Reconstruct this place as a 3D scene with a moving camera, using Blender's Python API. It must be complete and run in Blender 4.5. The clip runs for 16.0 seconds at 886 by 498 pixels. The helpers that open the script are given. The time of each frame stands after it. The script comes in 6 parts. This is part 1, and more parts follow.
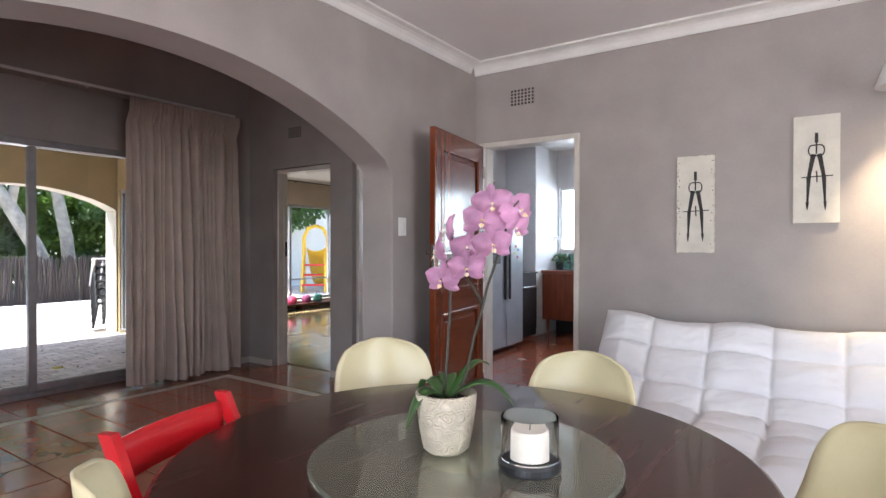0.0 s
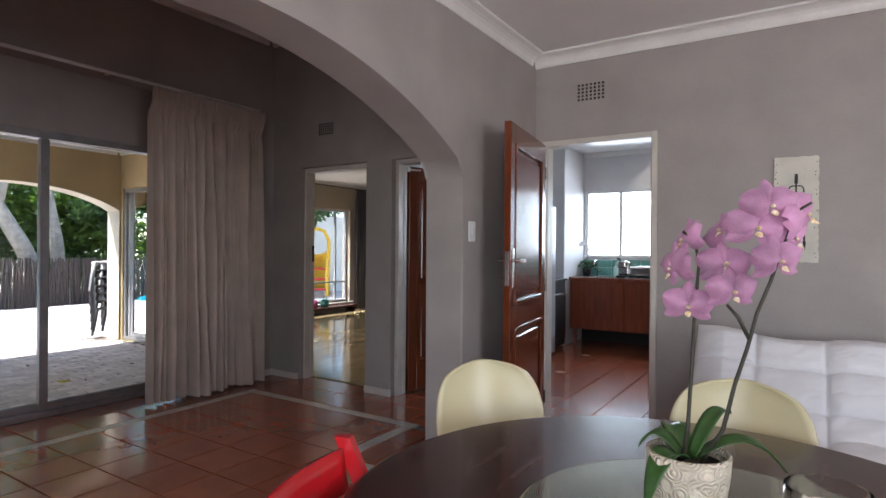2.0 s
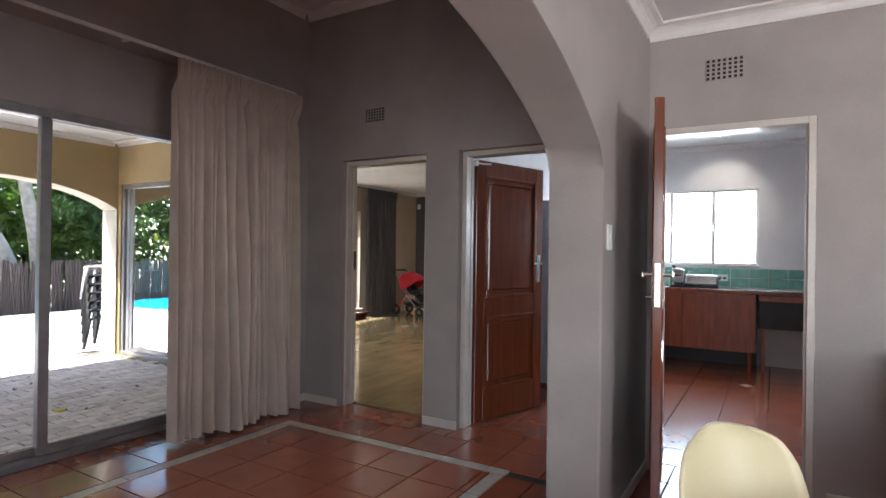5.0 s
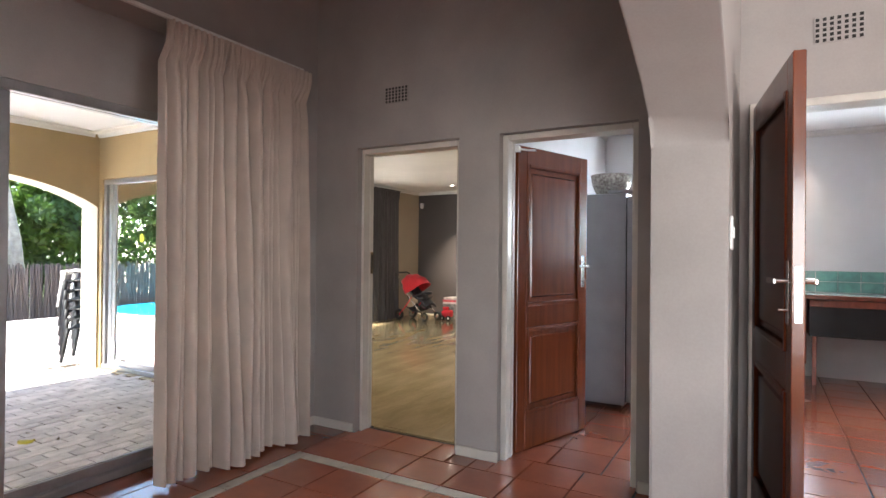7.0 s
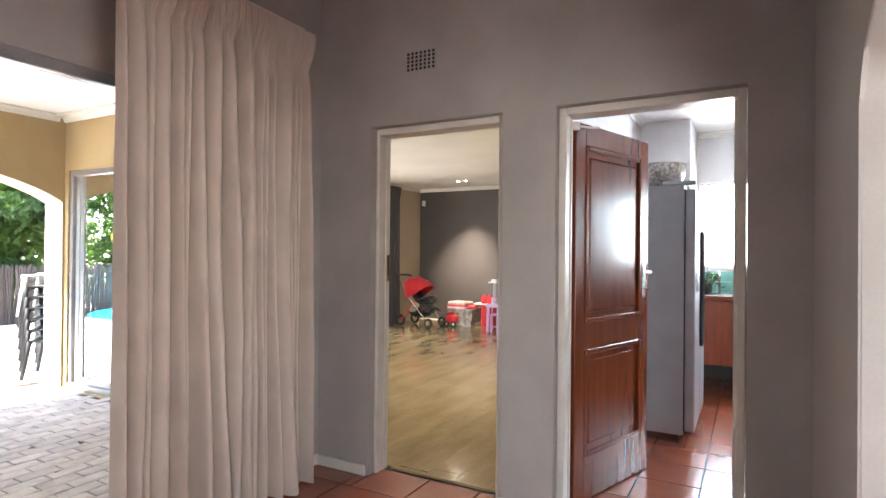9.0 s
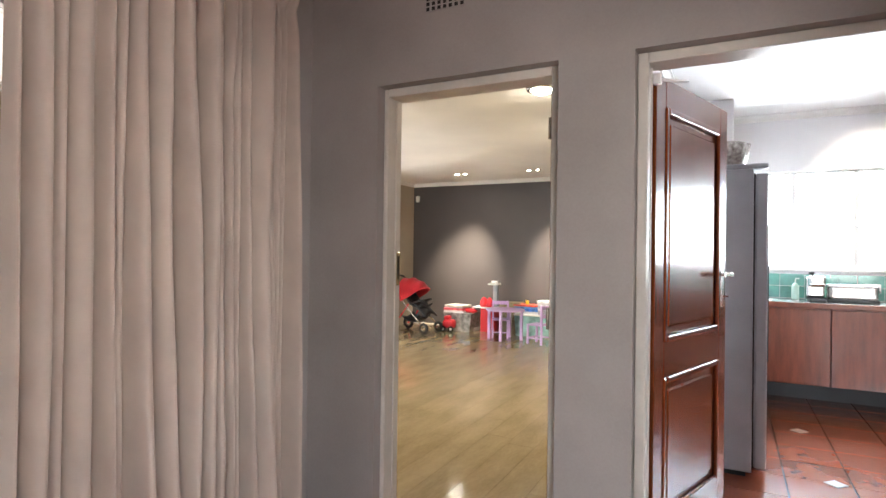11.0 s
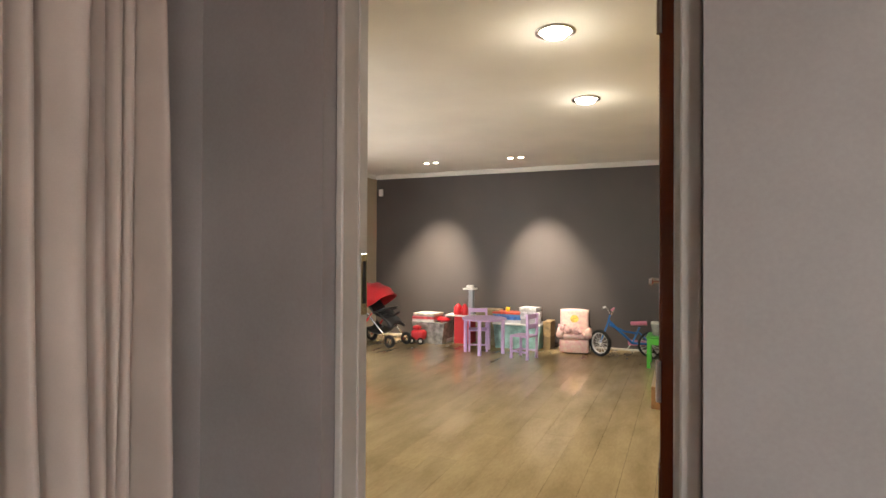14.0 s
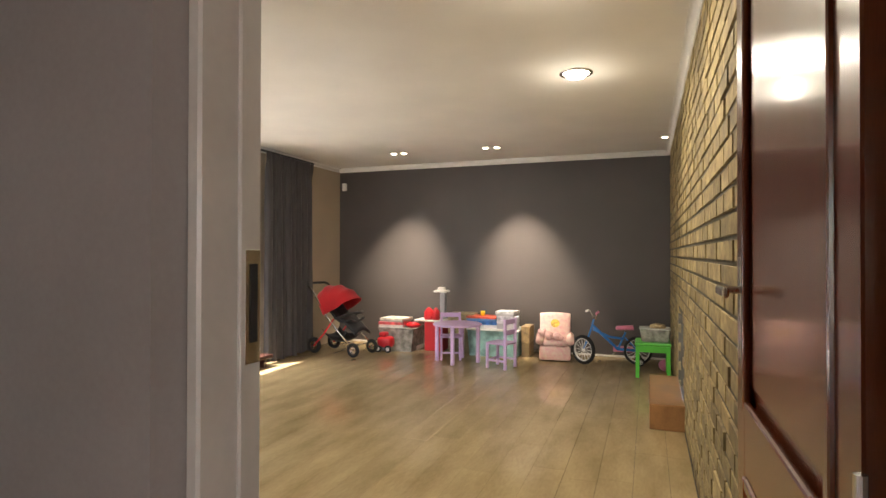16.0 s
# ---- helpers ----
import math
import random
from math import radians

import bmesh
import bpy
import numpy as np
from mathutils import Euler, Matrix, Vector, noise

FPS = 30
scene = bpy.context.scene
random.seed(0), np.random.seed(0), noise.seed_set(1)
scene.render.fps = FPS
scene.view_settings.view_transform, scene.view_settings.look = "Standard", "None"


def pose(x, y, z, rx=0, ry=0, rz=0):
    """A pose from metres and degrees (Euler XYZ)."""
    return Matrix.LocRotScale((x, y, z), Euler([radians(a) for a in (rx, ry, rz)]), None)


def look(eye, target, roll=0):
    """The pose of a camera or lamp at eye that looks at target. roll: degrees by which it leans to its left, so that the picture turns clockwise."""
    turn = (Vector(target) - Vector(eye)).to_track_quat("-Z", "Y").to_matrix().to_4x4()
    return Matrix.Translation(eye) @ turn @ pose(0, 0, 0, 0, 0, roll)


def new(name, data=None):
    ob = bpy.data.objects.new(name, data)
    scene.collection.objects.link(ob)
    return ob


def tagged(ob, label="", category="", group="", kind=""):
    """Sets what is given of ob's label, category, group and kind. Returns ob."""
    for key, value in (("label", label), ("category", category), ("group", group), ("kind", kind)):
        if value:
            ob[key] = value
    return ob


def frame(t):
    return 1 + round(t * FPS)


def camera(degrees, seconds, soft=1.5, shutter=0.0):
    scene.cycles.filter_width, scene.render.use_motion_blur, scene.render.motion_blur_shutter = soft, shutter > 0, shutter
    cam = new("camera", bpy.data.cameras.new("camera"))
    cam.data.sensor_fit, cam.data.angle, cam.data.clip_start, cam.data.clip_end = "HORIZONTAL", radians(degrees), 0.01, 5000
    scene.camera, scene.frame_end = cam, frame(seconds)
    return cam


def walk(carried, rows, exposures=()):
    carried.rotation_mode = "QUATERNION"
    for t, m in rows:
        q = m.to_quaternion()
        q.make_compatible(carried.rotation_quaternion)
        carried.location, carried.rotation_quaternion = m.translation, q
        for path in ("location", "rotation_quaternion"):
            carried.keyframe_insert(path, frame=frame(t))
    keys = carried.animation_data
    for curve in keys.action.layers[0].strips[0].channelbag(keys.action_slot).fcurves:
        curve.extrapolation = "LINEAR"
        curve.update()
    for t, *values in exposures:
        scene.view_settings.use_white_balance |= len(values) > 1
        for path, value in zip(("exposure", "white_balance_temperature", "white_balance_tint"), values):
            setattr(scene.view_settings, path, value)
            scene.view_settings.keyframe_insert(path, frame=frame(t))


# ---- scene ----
cam = camera(76.6, 16.0)
PATH = [
    (0, (0.776, -0.022, 1.265), (-0.346, 1.634, 1.251), 0.1),
    (0.5, (0.611, -0.025, 1.258), (-0.5, 1.638, 1.249), 0.2),
    (1, (0.454, -0.014, 1.264), (-0.645, 1.657, 1.259), 0.3),
    (1.5, (0.309, 0.005, 1.265), (-0.78, 1.683, 1.26), 0.4),
    (2, (0.137, -0.017, 1.283), (-0.94, 1.668, 1.281), 0.5),
    (2.5, (-0.01, -0.031, 1.278), (-1.077, 1.661, 1.281), 0.6),
    (3, (-0.155, 0.009, 1.268), (-1.216, 1.704, 1.275), 0.7),
    (3.5, (-0.337, 0.053, 1.279), (-1.389, 1.754, 1.286), 0.7),
    (4, (-0.505, 0.096, 1.298), (-1.545, 1.804, 1.305), 0.8),
    (6.5, (-1.291, 0.497, 1.315), (-2.287, 2.231, 1.324), 0.6),
    (7, (-1.414, 0.606, 1.304), (-2.403, 2.344, 1.316), 0.6),
    (7.5, (-1.566, 0.741, 1.323), (-2.549, 2.483, 1.334), 0.6),
    (8, (-1.708, 0.852, 1.321), (-2.682, 2.599, 1.332), 0.6),
    (8.5, (-1.853, 0.995, 1.331), (-2.821, 2.745, 1.34), 0.5),
    (9, (-1.999, 1.125, 1.319), (-2.959, 2.88, 1.331), 0.6),
    (11.5, (-2.663, 1.862, 1.298), (-3.56, 3.649, 1.31), 0.6),
    (12, (-2.787, 2.033, 1.312), (-3.667, 3.829, 1.322), 0.4),
    (12.5, (-2.877, 2.187, 1.305), (-3.732, 3.995, 1.315), 0.4),
    (13, (-2.98, 2.374, 1.308), (-3.813, 4.192, 1.321), 0.2),
    (13.5, (-3.067, 2.533, 1.305), (-3.877, 4.362, 1.32), 0.2),
    (14, (-3.166, 2.692, 1.302), (-3.95, 4.532, 1.318), 0.3),
    (14.5, (-3.248, 2.843, 1.304), (-4.003, 4.695, 1.32), 0.3),
    (15, (-3.313, 3.004, 1.301), (-4.043, 4.866, 1.316), 0.3),
    (15.5, (-3.363, 3.181, 1.305), (-4.068, 5.053, 1.322), 0.3),
    (16, (-3.413, 3.318, 1.295), (-4.099, 5.196, 1.311), 0.1),
]
EXPOSURES = [(0.0, 1.95, 5950, 9), (1.5, 1.65, 5950, 9), (3.5, 1.4, 5950, 9), (4.2, 1.6, 5950, 9), (6.3, 2.65, 6150, 8), (7.5, 2.9, 6250, 8), (9.0, 3.25, 6300, 8), (12.5, 3.15, 6350, 8), (14.0, 2.95, 6550, 8), (16.0, 2.75, 6650, 8)]
walk(cam, [(t, look(eye, target, roll)) for t, eye, target, roll in PATH], EXPOSURES)

# ---- light ----
world = bpy.data.worlds.new("sky")
scene.world = world
world.use_nodes = True
wn = world.node_tree.nodes
sky = wn.new("ShaderNodeTexSky")
sky.sky_type = "NISHITA"
sky.sun_disc = False
sky.sun_elevation, sky.sun_rotation = radians(63), radians(220)
wn["Background"].inputs["Strength"].default_value = 0.15
world.node_tree.links.new(sky.outputs[0], wn["Background"].inputs["Color"])

sun = new("sun", bpy.data.lights.new("sun", "SUN"))
sun.data.energy, sun.data.angle, sun.data.color = 5.0, radians(0.6), (1.0, 0.95, 0.88)
sun.matrix_world = look((-3, -3.5, 9), (0, 0, 0))


def window_light(name, eye, target, w, h, watts, color=(1, 1, 1)):
    ob = new(name, bpy.data.lights.new(name, "AREA"))
    ob.data.shape, ob.data.size, ob.data.size_y, ob.data.energy, ob.data.color = "RECTANGLE", w, h, watts, color
    ob.data.spread = radians(150)
    ob.matrix_world = look(eye, target)
    return ob


window_light("patio_door_daylight", (-4.72, 0.1, 1.1), (0, 0.1, -1.9), 2.4, 1.95, 3.0, (1.0, 0.97, 0.94))
# south fill: unseen window added behind the walk to brighten the dining room
window_light("dining_window_daylight", (0.7, -2.25, 1.4), (0.7, 3, 0.9), 2.55, 1.55, 18, (1.0, 0.97, 0.97))
# side fill: lamp in an added east opening, unseen, to brighten the arch wall
window_light("dining_side_daylight", (3.45, 0.8, 1.5), (0, 0.8, 1.2), 1.9, 1.3, 12.5, (1.0, 0.97, 0.97))
window_light("kitchen_window_daylight", (-1.755, 8.13, 1.65), (-1.77, 4, 0.4), 1.75, 1.30, 20, (0.86, 0.93, 1.0))
window_light("kitchen_side_daylight", (0.49, 8.13, 1.65), (0.49, 4, 0.4), 1.7, 1.30, 13, (0.86, 0.93, 1.0))
window_light("playroom_slider_daylight", (-6.6, 4.50, 1.1), (-6.6, 9, 0.0), 1.9, 1.9, 5.5, (0.97, 0.98, 1.0))


def spot_lamp(name, at, target, watts, cone, color, blend=0.6, radius=0.03):
    ob = new(name, bpy.data.lights.new(name, "SPOT"))
    ob.data.energy, ob.data.spot_size, ob.data.spot_blend, ob.data.color, ob.data.shadow_soft_size = watts, radians(cone), blend, color, radius
    ob.matrix_world = look(at, target)
    return ob


WARM = (1.0, 0.86, 0.68)

# ---- materials ----


def surface(name, color, rough=0.6, var=0.12, scale=6.0, bump=0.08, grain=90.0, metal=0.0, coat=0.0, piece=0.0, sheen=0.0, stretch=(1, 1, 1), second=None, transmission=0.0):
    """A painted, woven or cast surface: two scales of tone, fine relief, optional change from piece to piece."""
    m = bpy.data.materials.new(name)
    m.use_nodes = True
    n, l = m.node_tree.nodes, m.node_tree.links
    b = n["Principled BSDF"]
    co = n.new("ShaderNodeTexCoord")
    mp = n.new("ShaderNodeMapping")
    mp.inputs["Scale"].default_value = stretch
    l.new(co.outputs["Object"], mp.inputs["Vector"])
    if piece:
        where, shift = n.new("ShaderNodeObjectInfo"), n.new("ShaderNodeVectorMath")
        l.new(co.outputs["Object"], shift.inputs[0])
        l.new(where.outputs["Location"], shift.inputs[1])
        l.new(shift.outputs[0], mp.inputs["Vector"])
    big, fine = n.new("ShaderNodeTexNoise"), n.new("ShaderNodeTexNoise")
    big.inputs["Scale"].default_value, big.inputs["Detail"].default_value = scale, 5
    fine.inputs["Scale"].default_value, fine.inputs["Detail"].default_value = grain, 3
    l.new(mp.outputs[0], big.inputs["Vector"])
    l.new(mp.outputs[0], fine.inputs["Vector"])
    mixed = n.new("ShaderNodeMath")
    mixed.operation = "MULTIPLY_ADD"
    mixed.inputs[1].default_value = 0.3
    l.new(fine.outputs["Fac"], mixed.inputs[0])
    l.new(big.outputs["Fac"], mixed.inputs[2])
    ramp = n.new("ShaderNodeValToRGB")
    lo = second or tuple(c * (1 - 2 * var) for c in color)
    hi = color if second else tuple(min(1, c * (1 + 1.2 * var)) for c in color)
    ramp.color_ramp.elements[0].position, ramp.color_ramp.elements[0].color = 0.42, (*lo, 1)
    ramp.color_ramp.elements[1].position, ramp.color_ramp.elements[1].color = 0.86, (*hi, 1)
    l.new(mixed.outputs[0], ramp.inputs[0])
    out = ramp.outputs[0]
    if piece:
        info, hsv = n.new("ShaderNodeObjectInfo"), n.new("ShaderNodeHueSaturation")
        rng = n.new("ShaderNodeMapRange")
        rng.inputs["To Min"].default_value, rng.inputs["To Max"].default_value = 1 - piece, 1 + piece
        l.new(info.outputs["Random"], rng.inputs["Value"])
        l.new(rng.outputs[0], hsv.inputs["Value"])
        l.new(out, hsv.inputs["Color"])
        out = hsv.outputs[0]
    l.new(out, b.inputs["Base Color"])
    rr = n.new("ShaderNodeMapRange")
    rr.inputs["To Min"].default_value, rr.inputs["To Max"].default_value = max(0.02, rough * 0.8), min(1, rough * 1.2)
    l.new(big.outputs["Fac"], rr.inputs["Value"])
    l.new(rr.outputs[0], b.inputs["Roughness"])
    b.inputs["Metallic"].default_value = metal
    b.inputs["Coat Weight"].default_value = coat
    b.inputs["Coat Roughness"].default_value = 0.08
    b.inputs["Sheen Weight"].default_value = sheen
    b.inputs["Transmission Weight"].default_value = transmission
    if bump:
        bp = n.new("ShaderNodeBump")
        bp.inputs["Strength"].default_value, bp.inputs["Distance"].default_value = bump, 0.004
        l.new(mixed.outputs[0], bp.inputs["Height"])
        l.new(bp.outputs[0], b.inputs["Normal"])
    return m


def glass(name, color=(1, 1, 1), rough=0.0, ior=1.45):
    m = bpy.data.materials.new(name)
    m.use_nodes = True
    b = m.node_tree.nodes["Principled BSDF"]
    b.inputs["Base Color"].default_value = (*color, 1)
    b.inputs["Roughness"].default_value, b.inputs["Transmission Weight"].default_value, b.inputs["IOR"].default_value = rough, 1.0, ior
    return m


def glow(name, color, strength):
    m = bpy.data.materials.new(name)
    m.use_nodes = True
    b = m.node_tree.nodes["Principled BSDF"]
    b.inputs["Base Color"].default_value = (*color, 1)
    b.inputs["Emission Color"].default_value = (*color, 1)
    b.inputs["Emission Strength"].default_value = strength
    return m


def cloth(name, color, rough=0.9, thin=0.25, var=0.08):
    m = surface(name, color, rough, var, 4, 0.15, 500, sheen=0.2)
    n, l = m.node_tree.nodes, m.node_tree.links
    tr, mix = n.new("ShaderNodeBsdfTranslucent"), n.new("ShaderNodeMixShader")
    tr.inputs["Color"].default_value = (*color, 1)
    mix.inputs[0].default_value = thin
    l.new(n["Principled BSDF"].outputs[0], mix.inputs[1])
    l.new(tr.outputs[0], mix.inputs[2])
    l.new(mix.outputs[0], n["Material Output"].inputs["Surface"])
    return m


M_WALL = surface("greige_wall_paint", (0.37, 0.335, 0.314), 0.55, 0.065, 2.6, 0.22, 120)
M_CEIL = surface("white_ceiling_paint", (0.80, 0.78, 0.77), 0.8, 0.03, 2, 0.06, 120)
M_CEIL_PLAY = surface("warm_white_ceiling_paint", (0.79, 0.76, 0.71), 0.8, 0.03, 2, 0.06, 120)
M_TRIM = surface("white_trim_paint", (0.78, 0.76, 0.73), 0.45, 0.04, 5, 0.05, 80)
M_FRAME = surface("cream_frame_enamel", (0.62, 0.58, 0.52), 0.32, 0.05, 6, 0.06, 60)
M_TERRA = surface("glazed_terracotta_tile", (0.295, 0.078, 0.036), 0.22, 0.06, 5, 0.03, 30, piece=0.06, coat=0.5)
M_GROUT = surface("dark_grout", (0.045, 0.035, 0.03), 0.9, 0.2, 30)
M_STRIP = surface("cream_border_tile", (0.50, 0.45, 0.39), 0.3, 0.1, 12, 0.08, 60, piece=0.08)
M_DOOR = surface("varnished_mahogany", (0.145, 0.032, 0.009), 0.22, 0.13, 3, 0.05, 70, coat=0.35, stretch=(9, 9, 0.7))
M_TABLE = surface("dark_stained_wood", (0.055, 0.020, 0.015), 0.26, 0.25, 2.2, 0.04, 60, coat=0.35, stretch=(8, 1, 8))
M_CAB = surface("cherry_cabinet_wood", (0.26, 0.062, 0.026), 0.3, 0.18, 3, 0.05, 60, coat=0.3, stretch=(6, 6, 0.8))
M_CURTAIN = cloth("beige_linen_curtain", (0.60, 0.50, 0.425), thin=0.08)
M_DARKCURTAIN = cloth("charcoal_curtain", (0.055, 0.05, 0.055), thin=0.04)
M_SHEER = cloth("white_sheer", (0.8, 0.82, 0.82), thin=0.5)
M_PATIOWALL = surface("ochre_patio_plaster", (0.42, 0.31, 0.155), 0.85, 0.08, 2, 0.25, 90)
M_PATIOTRIM = surface("pale_plaster_reveal", (0.62, 0.55, 0.44), 0.85, 0.08, 4, 0.2, 90)
M_PLAYDARK = surface("dark_brown_wall_paint", (0.080, 0.067, 0.064), 0.5, 0.06, 1.5, 0.08, 120)
M_PLAYBEIGE = surface("beige_wall_paint", (0.42, 0.345, 0.26), 0.6, 0.05, 1.5, 0.1, 120)
M_BRICK = surface("yellow_stock_brick", (0.36, 0.275, 0.125), 0.85, 0.28, 16, 0.5, 70, piece=0.3, second=(0.15, 0.105, 0.05))
M_MORTAR = surface("grey_brown_mortar", (0.10, 0.085, 0.06), 0.95, 0.2, 20, 0.4, 90)
M_OAK = surface("pale_oak_laminate", (0.41, 0.31, 0.17), 0.11, 0.22, 2.0, 0.02, 20, piece=0.05, stretch=(3.2, 0.9, 3), second=(0.27, 0.195, 0.10))
M_ALU = surface("grey_aluminium", (0.45, 0.44, 0.45), 0.35, 0.08, 10, 0.03, 100, metal=0.7)
M_CHROME = surface("satin_chrome", (0.62, 0.60, 0.57), 0.22, 0.05, 20, 0.02, 100, metal=1.0)
M_PAVER = surface("pale_clay_paver", (0.61, 0.55, 0.52), 0.85, 0.14, 9, 0.4, 70, piece=0.14)
M_SAND = surface("sandy_joint", (0.17, 0.14, 0.12), 0.95, 0.15, 14, 0.3, 60)
M_GROUND = surface("bare_sandy_ground", (0.42, 0.37, 0.29), 0.95, 0.15, 1.2, 0.4, 30)
M_GLASS = glass("window_glass", (0.97, 0.99, 0.98))
M_CREAM = surface("cream_moulded_plastic", (0.72, 0.64, 0.39), 0.32, 0.03, 3, 0.02, 120)
M_WHITECLOTH = surface("white_quilted_cotton", (0.80, 0.79, 0.80), 0.9, 0.04, 5, 0.2, 350, sheen=0.2)
M_RED = surface("red_lacquer", (0.58, 0.012, 0.018), 0.25, 0.06, 4, 0.03, 60, coat=0.3)
M_BLACK = surface("black_plastic", (0.018, 0.018, 0.02), 0.4, 0.1, 10, 0.05, 80)
M_STEEL = surface("grey_steel_fridge", (0.36, 0.375, 0.41), 0.35, 0.05, 5, 0.02, 100, metal=0.1)
M_WHITEPL = surface("white_plastic", (0.78, 0.77, 0.75), 0.35, 0.04, 8, 0.02, 80)
# dark colour that stands for the shade inside small holes
M_HOLESHADE = surface("hole_shade_paint", (0.02, 0.018, 0.017), 0.9, 0.1, 10)

# ---- mesh helpers ----


def part(name, bm, material, parent=None, label="", smooth=False, m=None):
    me = bpy.data.meshes.new(name)
    bmesh.ops.recalc_face_normals(bm, faces=bm.faces)
    bm.to_mesh(me)
    bm.free()
    if smooth:
        for p in me.polygons:
            p.use_smooth = True
    me.materials.append(material)
    ob = new(name, me)
    if parent is not None:
        ob.parent = parent
    if m is not None:
        ob.matrix_local = m
    if label:
        ob["label"] = label
    return ob


def thing(name, at, label, category, group=""):
    ob = new(name)
    ob.matrix_world = at if isinstance(at, Matrix) else pose(*at)
    ob.empty_display_size = 0.05
    return tagged(ob, label, category, group)


def box(x0, x1, y0, y1, z0, z1, bevel=0.0, bm=None, seg=1):
    bm = bm or bmesh.new()
    geo = bmesh.ops.create_cube(bm, size=1)["verts"]
    for v in geo:
        v.co = (x0 + (v.co.x + 0.5) * (x1 - x0), y0 + (v.co.y + 0.5) * (y1 - y0), z0 + (v.co.z + 0.5) * (z1 - z0))
    if bevel:
        edges = list({e for v in geo for e in v.link_edges})
        bmesh.ops.bevel(bm, geom=edges, offset=bevel, segments=seg, affect="EDGES", profile=0.5)
    return bm


def lathe(profile, seg=32, bm=None, at=(0, 0, 0), closed=True):
    bm = bm or bmesh.new()
    rings = []
    for r, z in profile:
        rings.append([bm.verts.new((at[0] + r * math.cos(2 * math.pi * i / seg), at[1] + r * math.sin(2 * math.pi * i / seg), at[2] + z)) for i in range(seg)])
    for a, b in zip(rings, rings[1:]):
        for i in range(seg):
            bm.faces.new((a[i], a[(i + 1) % seg], b[(i + 1) % seg], b[i]))
    if closed:
        bm.faces.new(rings[0][::-1])
        bm.faces.new(rings[-1])
    return bm


def tube(points, radius, seg=8, bm=None):
    """A round bar along points; radius one number or one for each point."""
    bm = bm or bmesh.new()
    pts = [Vector(p) for p in points]
    rad = radius if isinstance(radius, (list, tuple)) else [radius] * len(pts)
    rings, side = [], None
    for i, p in enumerate(pts):
        d = (pts[min(i + 1, len(pts) - 1)] - pts[max(i - 1, 0)]).normalized()
        if side is None:
            side = d.cross(Vector((0, 0, 1)) if abs(d.z) < 0.9 else Vector((1, 0, 0))).normalized()
        side = (side - d * side.dot(d)).normalized()
        up = d.cross(side)
        rings.append([bm.verts.new(p + rad[i] * (side * math.cos(2 * math.pi * k / seg) + up * math.sin(2 * math.pi * k / seg))) for k in range(seg)])
    for a, b in zip(rings, rings[1:]):
        for k in range(seg):
            bm.faces.new((a[k], a[(k + 1) % seg], b[(k + 1) % seg], b[k]))
    bm.faces.new(rings[0][::-1])
    bm.faces.new(rings[-1])
    return bm


def sheet(f, nu, nv, thick=0.0, bm=None):
    """A grid from f(u, v) for u, v in 0..1, with thickness along its normals."""
    bm = bm or bmesh.new()
    g = [[Vector(f(i / nu, j / nv)) for j in range(nv + 1)] for i in range(nu + 1)]
    a = [[bm.verts.new(p) for p in row] for row in g]
    for i in range(nu):
        for j in range(nv):
            bm.faces.new((a[i][j], a[i + 1][j], a[i + 1][j + 1], a[i][j + 1]))
    if thick:
        def normal(i, j):
            du = g[min(i + 1, nu)][j] - g[max(i - 1, 0)][j]
            dv = g[i][min(j + 1, nv)] - g[i][max(j - 1, 0)]
            return du.cross(dv).normalized()
        b = [[bm.verts.new(g[i][j] - thick * normal(i, j)) for j in range(nv + 1)] for i in range(nu + 1)]
        for i in range(nu):
            for j in range(nv):
                bm.faces.new((b[i][j], b[i][j + 1], b[i + 1][j + 1], b[i + 1][j]))
        for i in range(nu):
            bm.faces.new((a[i][0], b[i][0], b[i + 1][0], a[i + 1][0]))
            bm.faces.new((a[i][nv], a[i + 1][nv], b[i + 1][nv], b[i][nv]))
        for j in range(nv):
            bm.faces.new((a[0][j], a[0][j + 1], b[0][j + 1], b[0][j]))
            bm.faces.new((a[nu][j], b[nu][j], b[nu][j + 1], a[nu][j + 1]))
    return bm


def extrude_poly(pts, axis, lo, hi, bm=None):
    """A flat outline given in the other two axes, drawn out along axis from lo to hi."""
    bm = bm or bmesh.new()
    place = {"x": lambda a, b, c: (c, a, b), "y": lambda a, b, c: (a, c, b), "z": lambda a, b, c: (a, b, c)}[axis]
    A = [bm.verts.new(place(a, b, lo)) for a, b in pts]
    B = [bm.verts.new(place(a, b, hi)) for a, b in pts]
    bm.faces.new(A)
    bm.faces.new(B[::-1])
    for i in range(len(pts)):
        j = (i + 1) % len(pts)
        bm.faces.new((A[i], A[j], B[j], B[i]))
    return bm


def structure(name, bm, material, label, parent=None, smooth=False):
    ob = part(name, bm, material, parent, smooth=smooth)
    return tagged(ob, label, name.split("_")[0], kind="structure")


